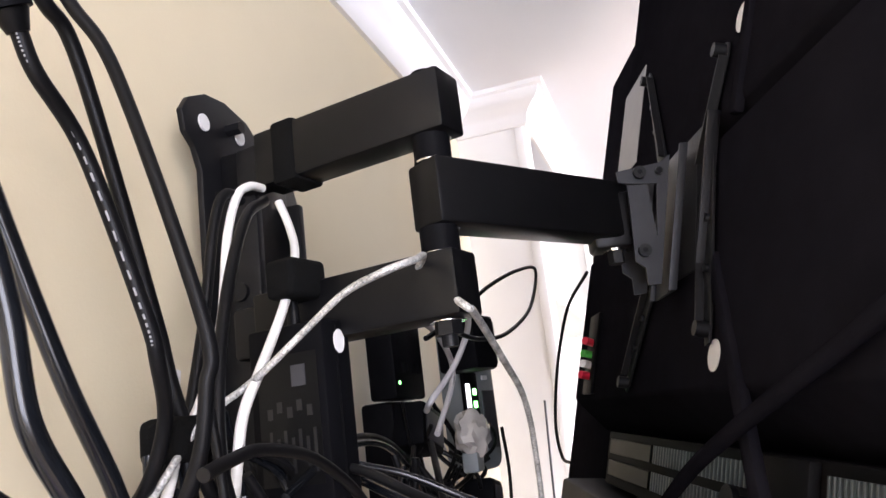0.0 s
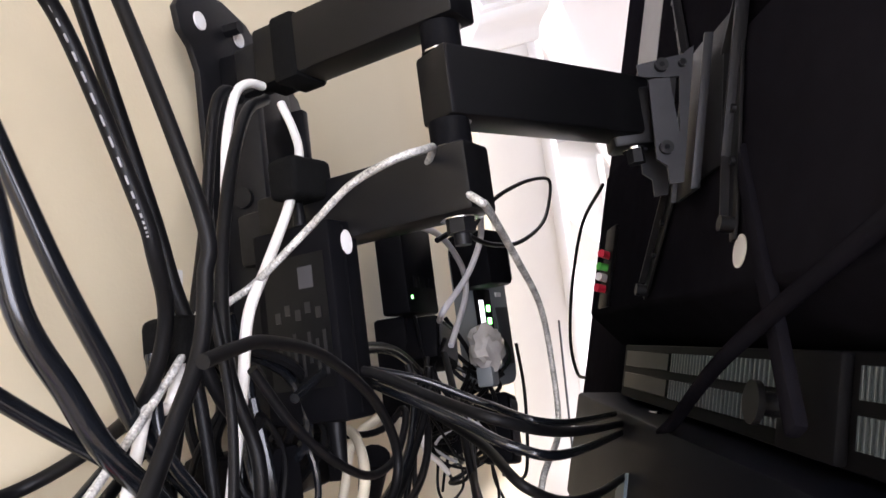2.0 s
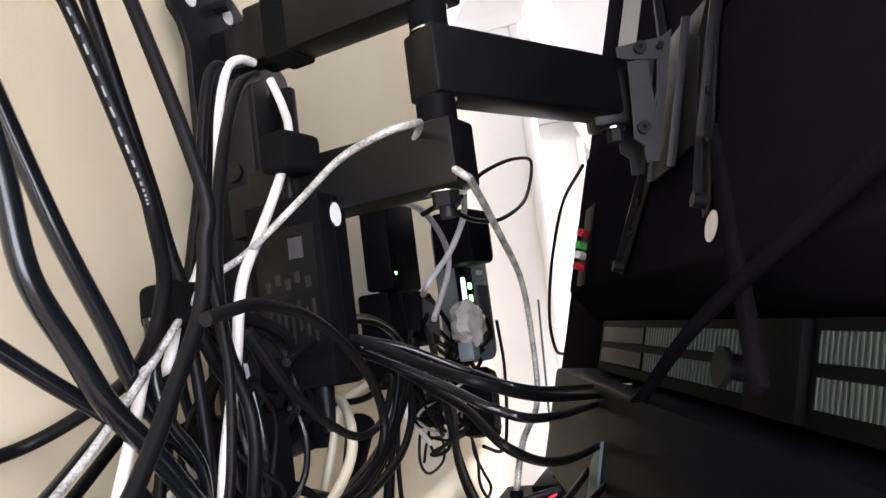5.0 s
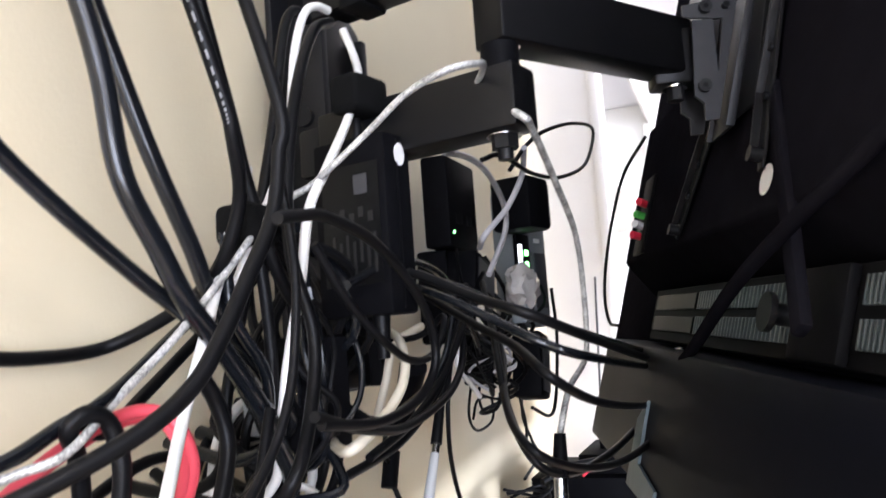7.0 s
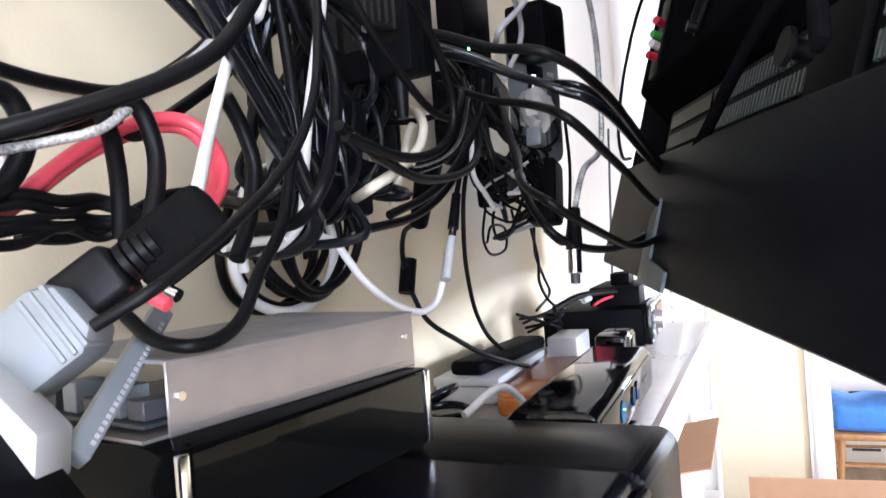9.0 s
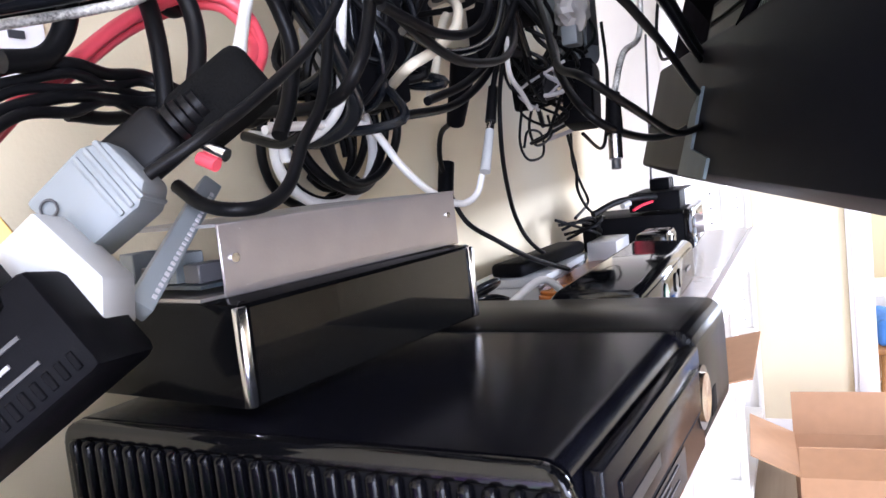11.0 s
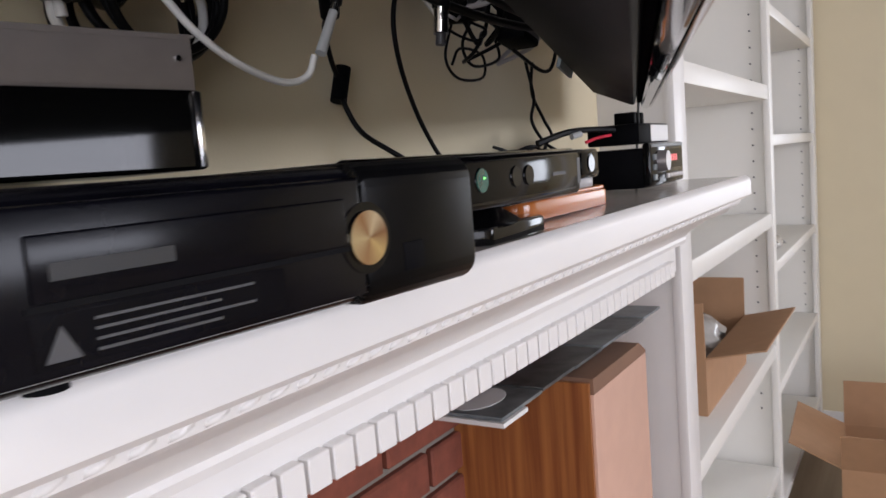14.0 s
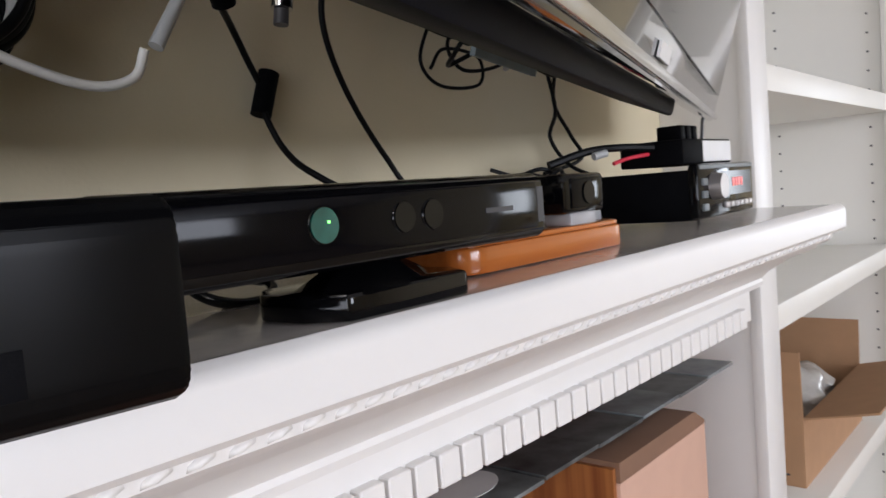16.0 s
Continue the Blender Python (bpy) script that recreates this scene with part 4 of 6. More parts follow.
part("lens_ring", cyl((0.036, 0.0272, 0.050), (0.036, 0.029, 0.050), 0.009, 24), M_PIANO, fc)
wb = solid("white_box", bx(0.50, 0.585, 0.16, 0.20, mz(0.5), mz(0.5) + 0.044, 0.0015), M_WPLAST, "small white plastic box on the mantel", "box")
wb2 = thing("white_tray_box", None, "flat white box at the back of the mantel", "box")
part("base", bx(0.302, 0.518, 0.207, 0.283, mz(0.4), mz(0.4) + 0.020, 0.002), M_WPLAST, wb2)
part("lid", bx(0.30, 0.52, 0.205, 0.285, mz(0.4) + 0.0205, mz(0.4) + 0.030, 0.002), M_WPLAST, wb2)

# car radio stack
rd = thing("car_radio", Matrix.Translation((0.655, 0.080, mz(0.75))) @ Matrix.Rotation(radians(1.5), 4, "Z"), "car radio with silver knob and red digits, standing on the mantel", "car radio")
part("chassis", bx(0.004, 0.184, 0.012, 0.165, 0.004, 0.060, 0.001), M_MATTE, rd)
part("face_frame", bx(0, 0.190, 0.0, 0.0125, 0.006, 0.066, 0.004), M_PIANO, rd)
part("top_trim", bx(0.004, 0.186, -0.0008, 0.010, 0.0595, 0.0645, 0.001), M_GREYP, rd, "silver top trim")
dsp = part("display", bx(0.075, 0.178, -0.001, 0.0005, 0.028, 0.056), M_SMOKE, rd)
for k in range(4):
    part("display_digit", bx(0.108 + k * 0.010, 0.114 + k * 0.010, -0.0016, -0.0011, 0.038, 0.048), M_LEDR, dsp, "red lit digit as a bar")
part("volume_knob", cyl((0.045, -0.013, 0.040), (0.045, 0.001, 0.040), 0.014, 28, 0.0155), M_ALU, rd, "silver volume knob")
for k in range(6):
    part("preset_button", bx(0.078 + k * 0.0168, 0.092 + k * 0.0168, -0.003, 0.001, 0.0135, 0.0205, 0.001), M_ALU, rd, "silver preset button")
for zz in (0.018, 0.032, 0.046):
    part("side_button", bx(0.008, 0.022, -0.003, 0.001, zz - 0.004, zz + 0.004, 0.001), M_GREYP, rd)
am = thing("small_amplifier", Matrix.Translation((0.655, 0.095, mz(0.75) + 0.0665)), "small black amplifier box with white front label on the radio", "amplifier")
part("case", bx(0.0, 0.145, 0.0, 0.075, 0, 0.028, 0.002), M_MATTE, am)
part("front_label", bx(0.055, 0.142, -0.0012, 0.0004, 0.002, 0.026, 0.0006, 1), M_PAPER, am, "white front label")
for k in range(3):
    part("heat_fin", bx(0.045 + k * 0.018, 0.058 + k * 0.018, 0.02, 0.05, 0.0282, 0.046, 0.002), M_MATTE, am)
ant = solid("antenna_rod", cyl((0.90, 0.18, mz(0.90)), (1.00, 0.18, 1.74), 0.0022, 10), M_GREYD, "thin dark antenna rod leaning by the bookcase", "antenna")

# ---- cables, each hung between its plugs ----
cable("power_cable", [(-0.264, 0.210, 1.901), (-0.242, 0.205, 1.852), (-0.230, 0.200, 1.832), (-0.219, 0.195, 1.789), (-0.211, 0.192, 1.740), (-0.192, 0.188, 1.705), (-0.175, 0.185, 1.677), (-0.139, 0.187, 1.646), (-0.104, 0.188, 1.607), (-0.080, 0.190, 1.567), (-0.072, 0.225, 1.551), (-0.060, 0.288, 1.561)], 0.0058, M_CABLEG, "thick glossy black power cable hanging down the wall")
cable("power_cable", [(-0.240, 0.225, 1.920), (-0.213, 0.221, 1.868), (-0.199, 0.218, 1.833), (-0.184, 0.214, 1.794), (-0.169, 0.210, 1.757), (-0.147, 0.206, 1.714), (-0.127, 0.204, 1.676), (-0.084, 0.202, 1.633), (-0.063, 0.200, 1.601), (-0.055, 0.235, 1.585), (-0.043, 0.288, 1.595)], 0.0052, M_CABLEG, "thick glossy black power cable hanging down the wall")
cable("black_cable", [(-0.325, 0.200, 1.786), (-0.293, 0.204, 1.765), (-0.262, 0.209, 1.743), (-0.231, 0.207, 1.720), (-0.189, 0.203, 1.691), (-0.147, 0.199, 1.664), (-0.111, 0.194, 1.629), (-0.096, 0.190, 1.599), (-0.088, 0.225, 1.583), (-0.076, 0.288, 1.593)], 0.0044, M_CABLEG, "black cable slanting down across the wall")
cable("printed_cable", [(-0.297, 0.292, 1.673), (-0.261, 0.292, 1.665), (-0.225, 0.292, 1.659), (-0.179, 0.290, 1.655), (-0.129, 0.285, 1.659), (-0.117, 0.240, 1.679), (-0.129, 0.200, 1.700), (-0.135, 0.180, 1.735), (-0.152, 0.170, 1.766), (-0.161, 0.170, 1.791), (-0.189, 0.180, 1.869), (-0.219, 0.180, 1.899), (-0.229, 0.180, 1.916)], 0.0042, M_CABLE, "thick black cable with faint white print, looping off the wall")
cable("black_cable", [(-0.228, 0.200, 1.988), (-0.195, 0.200, 1.957), (-0.170, 0.200, 1.932), (-0.116, 0.200, 1.802), (-0.105, 0.195, 1.751), (-0.080, 0.190, 1.692), (-0.030, 0.195, 1.655), (-0.019, 0.200, 1.617), (-0.011, 0.235, 1.601), (0.001, 0.288, 1.611)], 0.0044, M_CABLE, "black cable hanging beside the wall mount")
cable("black_cable", [(-0.200, 0.220, 2.018), (-0.188, 0.190, 1.957), (-0.177, 0.170, 1.914), (-0.170, 0.130, 1.780), (-0.170, 0.130, 1.747), (-0.178, 0.130, 1.715), (-0.200, 0.130, 1.684), (-0.220, 0.130, 1.658), (-0.238, 0.132, 1.638), (-0.262, 0.140, 1.622), (-0.300, 0.160, 1.605), (-0.340, 0.190, 1.590)], 0.0038, M_CABLE, "black cable hanging in front of the mount to a plug")
cable("white_flat_cable", [(0.009, 0.195, 1.907), (-0.008, 0.196, 1.904), (-0.023, 0.198, 1.892), (-0.037, 0.199, 1.857), (-0.048, 0.200, 1.799), (-0.075, 0.200, 1.747), (-0.095, 0.200, 1.726), (-0.112, 0.200, 1.693), (-0.129, 0.200, 1.692), (-0.145, 0.197, 1.666), (-0.175, 0.190, 1.620), (-0.212, 0.170, 1.587), (-0.225, 0.165, 1.571)], 0.0033, M_CABLEW, "flat white cable bent over the mount arm")
cable("white_flat_cable", [(0.051, 0.205, 1.909), (0.050, 0.196, 1.884), (0.024, 0.180, 1.854), (-0.015, 0.170, 1.812), (-0.058, 0.166, 1.766), (-0.083, 0.166, 1.735), (-0.087, 0.172, 1.691), (-0.083, 0.187, 1.640), (-0.084, 0.193, 1.604), (-0.084, 0.200, 1.568), (-0.076, 0.235, 1.552), (-0.064, 0.288, 1.562)], 0.0034, M_CABLEW, "flat white cable hanging through a black strap")
cable("black_cable", [(-0.013, 0.200, 1.892), (-0.029, 0.203, 1.894), (-0.040, 0.206, 1.871), (-0.054, 0.209, 1.800), (-0.076, 0.211, 1.725), (-0.094, 0.214, 1.665), (-0.105, 0.217, 1.623), (-0.109, 0.220, 1.582), (-0.101, 0.255, 1.566), (-0.089, 0.288, 1.576)], 0.0038, M_CABLE, "black cable bent over the mount arm")
cable("black_cable", [(0.002, 0.190, 1.894), (-0.035, 0.184, 1.872), (-0.069, 0.179, 1.820), (-0.095, 0.173, 1.756), (-0.104, 0.167, 1.704), (-0.094, 0.161, 1.660), (-0.107, 0.156, 1.620), (-0.140, 0.150, 1.581), (-0.132, 0.185, 1.565), (-0.120, 0.288, 1.575)], 0.004, M_CABLE, "black cable hanging along the mount plate")
cable("braided_cable", [(0.004, 0.086, 1.812), (-0.030, 0.062, 1.822), (-0.066, 0.056, 1.813), (-0.085, 0.069, 1.805), (-0.079, 0.097, 1.798), (-0.071, 0.127, 1.782), (-0.073, 0.153, 1.763), (-0.070, 0.172, 1.753), (-0.096, 0.185, 1.735), (-0.126, 0.194, 1.700), (-0.167, 0.200, 1.661), (-0.207, 0.200, 1.634), (-0.237, 0.200, 1.613), (-0.254, 0.210, 1.607), (-0.274, 0.220, 1.602), (-0.300, 0.230, 1.596)], 0.0023, M_GREYPIPE, "silver braided cable slung down from the mount arm")
cable("black_cable", [(-0.059, 0.210, 1.709), (-0.089, 0.220, 1.684), (-0.115, 0.230, 1.659), (-0.163, 0.225, 1.632), (-0.197, 0.220, 1.616), (-0.218, 0.220, 1.623), (-0.245, 0.220, 1.613), (-0.269, 0.225, 1.607), (-0.300, 0.230, 1.599)], 0.0036, M_CABLE, "black cable beside the braided cable")
cable("black_cable", [(-0.058, 0.200, 1.724), (-0.104, 0.205, 1.694), (-0.147, 0.210, 1.668), (-0.196, 0.205, 1.641), (-0.225, 0.200, 1.629), (-0.231, 0.210, 1.624), (-0.256, 0.210, 1.614), (-0.277, 0.215, 1.608), (-0.306, 0.220, 1.600)], 0.0034, M_CABLEG, "black cable beside the braided cable")
cable("arched_cable", [(-0.204, 0.110, 1.709), (-0.182, 0.112, 1.713), (-0.151, 0.114, 1.716), (-0.093, 0.117, 1.708), (-0.036, 0.119, 1.683), (-0.004, 0.121, 1.655), (0.001, 0.123, 1.630), (-0.023, 0.126, 1.611), (-0.076, 0.128, 1.603), (-0.142, 0.130, 1.610)], 0.0032, M_CABLE, "black cable arching out from the power brick")
cable("thin_black_cable", [(-0.140, 0.130, 1.705), (-0.114, 0.126, 1.675), (-0.078, 0.122, 1.650), (-0.031, 0.124, 1.636), (0.028, 0.132, 1.641), (0.066, 0.140, 1.666), (0.074, 0.175, 1.650), (0.086, 0.288, 1.660)], 0.0026, M_CABLE, "thin black cable hanging under the brick")
cable("ivory_cable", [(0.079, 0.200, 1.659), (0.046, 0.171, 1.652), (0.009, 0.149, 1.635), (-0.014, 0.143, 1.617), (-0.049, 0.143, 1.599), (-0.077, 0.149, 1.587), (-0.047, 0.176, 1.584), (0.003, 0.210, 1.585)], 0.0036, M_CREAM, "ivory cable bent in a hook")
cable("ivory_cable", [(0.054, 0.200, 1.580), (0.065, 0.193, 1.615), (0.075, 0.187, 1.646), (0.116, 0.180, 1.660)], 0.0036, M_CREAM, "short ivory cable near the wall")
cable("black_cable", [(-0.007, 0.160, 1.700), (-0.004, 0.130, 1.695), (-0.016, 0.085, 1.675), (-0.035, 0.042, 1.660), (0.046, 0.020, 1.641), (0.364, 0.014, 1.607), (0.276, -0.029, 1.610)], 0.0034, M_CABLE, "black cable in the bundle running to the television")
cable("black_cable", [(0.048, 0.170, 1.695), (0.006, 0.118, 1.679), (-0.001, 0.075, 1.658), (-0.010, 0.043, 1.642), (0.035, 0.020, 1.629), (0.361, 0.015, 1.601), (0.288, -0.027, 1.615)], 0.0032, M_CABLEG, "black cable in the bundle running to the television")
cable("black_cable", [(0.124, 0.180, 1.688), (0.077, 0.120, 1.659), (0.021, 0.070, 1.640), (-0.023, 0.035, 1.620), (0.063, 0.020, 1.595), (0.314, 0.015, 1.566), (0.281, -0.020, 1.585)], 0.0032, M_CABLE, "black cable in the bundle running to the television")
cable("black_cable", [(0.025, 0.150, 1.699), (0.046, 0.117, 1.686), (0.060, 0.077, 1.664), (0.059, 0.030, 1.646), (0.397, 0.022, 1.615), (0.311, -0.021, 1.619)], 0.0028, M_CABLEG, "black cable in the bundle running to the television")
cable("black_cable", [(0.028, 0.170, 1.706), (0.111, 0.180, 1.716), (0.204, 0.190, 1.706), (0.296, 0.200, 1.669), (0.375, 0.217, 1.620), (0.461, 0.233, 1.569), (0.511, 0.250, 1.588)], 0.003, M_CABLE, "black cable in the bundle running to the television")
cable("black_cable", [(-0.069, 0.150, 1.687), (0.028, 0.160, 1.709), (0.133, 0.170, 1.708), (0.220, 0.180, 1.681), (0.295, 0.190, 1.636)], 0.003, M_CABLEG, "black cable in the bundle running to the television")
cable("black_cable", [(0.161, 0.170, 1.697), (0.158, 0.158, 1.643), (0.093, 0.146, 1.608), (-0.013, 0.138, 1.593), (-0.081, 0.134, 1.599), (-0.148, 0.130, 1.615)], 0.0032, M_CABLE, "black cable in the bundle running to the television")
cable("black_cable", [(0.153, 0.160, 1.686), (0.091, 0.153, 1.628), (-0.011, 0.147, 1.601), (-0.100, 0.140, 1.604)], 0.003, M_CABLEG, "black cable in the bundle running to the television")
cable("black_cable", [(0.241, 0.180, 1.687), (0.224, 0.144, 1.637), (0.104, 0.106, 1.594), (0.013, 0.064, 1.573), (0.058, 0.042, 1.551), (0.192, 0.030, 1.532), (0.265, 0.006, 1.544), (0.275, -0.019, 1.574)], 0.0032, M_CABLE, "black cable in the bundle running to the television")
cable("thin_loop_cable", [(0.152, 0.100, 1.792), (0.180, 0.090, 1.819), (0.222, 0.080, 1.841), (0.325, 0.070, 1.871), (0.447, 0.070, 1.891), (0.374, 0.070, 1.836), (0.230, 0.070, 1.795), (0.141, 0.077, 1.784), (0.070, 0.083, 1.787), (0.041, 0.090, 1.779)], 0.002, M_CABLE, "thin black cable in an open loop")
cable("grey_cable", [(0.096, 0.140, 1.804), (0.176, 0.144, 1.814), (0.246, 0.148, 1.810), (0.306, 0.152, 1.786), (0.313, 0.156, 1.758), (0.256, 0.160, 1.709)], 0.0031, M_CABLEGREY, "grey cable arching behind the lower arm")
cable("grey_cable", [(0.171, 0.090, 1.815), (0.213, 0.105, 1.799), (0.205, 0.120, 1.768), (0.175, 0.135, 1.740), (0.202, 0.150, 1.732)], 0.0029, M_CABLEGREY, "grey cable crossing behind the arm joint")
cable("silver_hose", [(-0.012, 0.055, 1.800), (-0.026, 0.038, 1.786), (-0.009, 0.038, 1.783), (0.070, 0.042, 1.759), (0.158, 0.048, 1.730), (0.198, 0.053, 1.684), (0.204, 0.057, 1.625), (0.134, 0.060, 1.600), (0.1095, 0.065, 1.567)], 0.0026, M_GREYPIPE, "silver sleeved cable hanging from the arm")
cable("pink_cable", [(-0.292, 0.240, 1.556), (-0.276, 0.237, 1.572), (-0.265, 0.234, 1.578), (-0.250, 0.231, 1.590), (-0.226, 0.224, 1.608), (-0.198, 0.215, 1.622), (-0.179, 0.206, 1.624), (-0.171, 0.196, 1.614), (-0.174, 0.186, 1.596), (-0.193, 0.176, 1.581), (-0.220, 0.165, 1.569)], 0.0036, M_CABLERED, "pink red cable arching over the plugs")
cable("pink_cable", [(-0.289, 0.245, 1.554), (-0.273, 0.242, 1.569), (-0.262, 0.239, 1.576), (-0.246, 0.236, 1.587), (-0.222, 0.229, 1.605), (-0.193, 0.220, 1.619), (-0.175, 0.211, 1.621), (-0.170, 0.201, 1.612), (-0.176, 0.189, 1.596), (-0.196, 0.177, 1.582), (-0.223, 0.165, 1.569)], 0.0036, M_CABLERED, "pink red cable arching over the plugs")
cable("black_loop_cable", [(-0.212, 0.220, 1.564), (-0.216, 0.215, 1.589), (-0.223, 0.210, 1.609), (-0.232, 0.205, 1.622), (-0.226, 0.200, 1.628), (-0.216, 0.198, 1.623), (-0.212, 0.195, 1.606), (-0.216, 0.192, 1.587), (-0.226, 0.190, 1.565)], 0.0044, M_CABLE, "thick black cable in a tight loop")
cable("black_loop_cable", [(-0.286, 0.220, 1.627), (-0.271, 0.220, 1.627), (-0.264, 0.220, 1.621), (-0.261, 0.220, 1.610), (-0.267, 0.220, 1.595), (-0.278, 0.220, 1.585), (-0.297, 0.220, 1.582)], 0.005, M_CABLE, "thick black cable curling at the wall")
cable("black_cable", [(-0.300, 0.240, 1.577), (-0.283, 0.230, 1.583), (-0.265, 0.220, 1.584), (-0.241, 0.225, 1.582), (-0.216, 0.230, 1.584), (-0.204, 0.223, 1.578), (-0.188, 0.215, 1.569)], 0.003, M_CABLE, "black cable in a loose bundle by the plugs")
cable("black_cable", [(-0.304, 0.234, 1.571), (-0.286, 0.227, 1.576), (-0.265, 0.220, 1.580), (-0.241, 0.225, 1.576), (-0.217, 0.230, 1.581), (-0.205, 0.223, 1.576), (-0.188, 0.215, 1.567)], 0.0026, M_CABLE, "black cable in a loose bundle by the plugs")
cable("black_cable", [(-0.308, 0.228, 1.563), (-0.288, 0.224, 1.572), (-0.266, 0.220, 1.573), (-0.241, 0.225, 1.576), (-0.217, 0.230, 1.574), (-0.205, 0.223, 1.573), (-0.188, 0.215, 1.566)], 0.0022, M_CABLE, "black cable in a loose bundle by the plugs")
cable("black_cable", [(-0.313, 0.222, 1.557), (-0.291, 0.221, 1.565), (-0.266, 0.220, 1.570), (-0.242, 0.225, 1.570), (-0.218, 0.230, 1.571), (-0.205, 0.223, 1.570), (-0.189, 0.215, 1.564)], 0.003, M_CABLE, "black cable in a loose bundle by the plugs")
cable("black_cable", [(-0.317, 0.216, 1.549), (-0.293, 0.218, 1.561), (-0.267, 0.220, 1.563), (-0.242, 0.225, 1.570), (-0.218, 0.230, 1.565), (-0.206, 0.223, 1.567), (-0.189, 0.215, 1.562)], 0.0026, M_CABLE, "black cable in a loose bundle by the plugs")
cable("black_cable", [(-0.237, 0.260, 1.568), (-0.200, 0.257, 1.568), (-0.139, 0.253, 1.590), (-0.097, 0.250, 1.589)], 0.0036, M_CABLE, "black cable lying against the wall")
cable("white_cable", [(-0.136, 0.220, 1.556), (-0.116, 0.217, 1.558), (-0.085, 0.213, 1.559), (-0.056, 0.210, 1.560), (-0.037, 0.203, 1.554), (-0.013, 0.197, 1.528), (0.016, 0.190, 1.507), (0.057, 0.185, 1.494), (0.081, 0.180, 1.499), (0.087, 0.175, 1.515)], 0.0029, M_CABLEW, "white cable hanging in a loop to a plug")
cable("ferrite_cable", [(0.185, 0.240, 1.569), (0.211, 0.265, 1.561), (0.236, 0.281, 1.538), (0.251, 0.284, 1.513), (0.245, 0.277, 1.495), (0.252, 0.264, 1.464), (0.255, 0.233, 1.442), (0.303, 0.213, 1.415), (0.402, 0.200, 1.386)], 0.0028, M_CABLE, "black cord with a ferrite bead")
cable("thin_black_cable", [(0.313, 0.220, 1.659), (0.278, 0.220, 1.607), (0.265, 0.220, 1.563), (0.292, 0.230, 1.513), (0.343, 0.240, 1.457), (0.378, 0.230, 1.417), (0.498, 0.220, 1.373)], 0.0026, M_CABLE, "thin black cable hanging down the wall")
cable("thin_black_cable", [(0.434, 0.250, 1.593), (0.413, 0.250, 1.549), (0.441, 0.250, 1.526), (0.504, 0.250, 1.531), (0.506, 0.250, 1.559), (0.450, 0.250, 1.563), (0.427, 0.250, 1.542)], 0.0018, M_CABLE, "thin black cable in small loops")
cable("thin_black_cable", [(0.483, 0.250, 1.601), (0.456, 0.250, 1.567), (0.482, 0.250, 1.544), (0.552, 0.250, 1.558), (0.545, 0.250, 1.586)], 0.002, M_CABLE, "thin black cable in small loops")
cable("thin_black_cable", [(0.659, 0.250, 1.561), (0.648, 0.248, 1.516), (0.676, 0.245, 1.479), (0.694, 0.242, 1.450), (0.603, 0.240, 1.433)], 0.0024, M_CABLE, "thin twisted black cable down to the radio")
cable("thin_black_cable", [(0.637, 0.250, 1.561), (0.640, 0.242, 1.508), (0.613, 0.235, 1.474), (0.642, 0.228, 1.441), (0.700, 0.220, 1.423)], 0.0024, M_CABLE, "thin twisted black cable down to the radio")
cable("black_cable", [(0.263, 0.170, 1.702), (0.193, 0.140, 1.649), (0.121, 0.110, 1.590), (0.079, 0.080, 1.553), (0.114, 0.062, 1.536), (0.221, 0.050, 1.531), (0.336, 0.035, 1.542), (0.379, 0.013, 1.577)], 0.0034, M_CABLE, "black cable hanging from the bundle to the television")
cable("thin_black_cable", [(0.575, 0.170, 1.705), (0.593, 0.172, 1.638), (0.570, 0.175, 1.556), (0.538, 0.178, 1.531), (0.456, 0.180, 1.551)], 0.0024, M_CABLE, "thin black cable beside the router")
cable("thin_white_cable", [(0.256, 0.200, 1.652), (0.254, 0.200, 1.616), (0.289, 0.200, 1.596), (0.315, 0.200, 1.580)], 0.0028, M_CABLEW, "thin white cable among the bundle")
cable("black_cable", [(-0.014, 0.170, 1.571), (0.049, 0.165, 1.587), (0.103, 0.160, 1.614), (0.158, 0.155, 1.663), (0.158, 0.150, 1.693)], 0.0034, M_CABLE, "black cable rising from a plug")
cable("black_cable", [(-0.039, 0.180, 1.561), (0.047, 0.175, 1.572), (0.113, 0.170, 1.601), (0.151, 0.165, 1.643), (0.176, 0.160, 1.682)], 0.0034, M_CABLE, "black cable rising from a plug")
cable("black_cable", [(-0.298, 0.150, 1.530), (-0.288, 0.134, 1.540), (-0.271, 0.130, 1.549), (-0.244, 0.130, 1.563), (-0.215, 0.130, 1.580), (-0.189, 0.130, 1.601), (-0.174, 0.130, 1.621), (-0.163, 0.131, 1.646), (-0.152, 0.135, 1.690), (-0.150, 0.142, 1.738)], 0.0025, M_CABLE, "black cable crossing in front of the coil")
cable("black_cable", [(-0.233, 0.200, 1.527), (-0.236, 0.183, 1.517), (-0.234, 0.166, 1.513), (-0.219, 0.160, 1.514), (-0.201, 0.160, 1.522), (-0.181, 0.163, 1.542), (-0.145, 0.171, 1.568), (-0.114, 0.180, 1.616)], 0.0034, M_CABLE, "black cable drooping over the steel case")
cable("black_cable", [(-0.149, 0.200, 1.640), (-0.138, 0.198, 1.622), (-0.134, 0.195, 1.599), (-0.147, 0.192, 1.570), (-0.163, 0.190, 1.549)], 0.0046, M_CABLE, "short black cable bowed beside the plugs")
cable("black_cable", [(-0.123, 0.200, 1.720), (-0.125, 0.195, 1.673), (-0.102, 0.190, 1.635), (-0.090, 0.200, 1.592), (-0.091, 0.210, 1.567), (-0.083, 0.245, 1.551), (-0.071, 0.288, 1.561)], 0.0036, M_CABLEG, "black cable in the bundle below the mount")
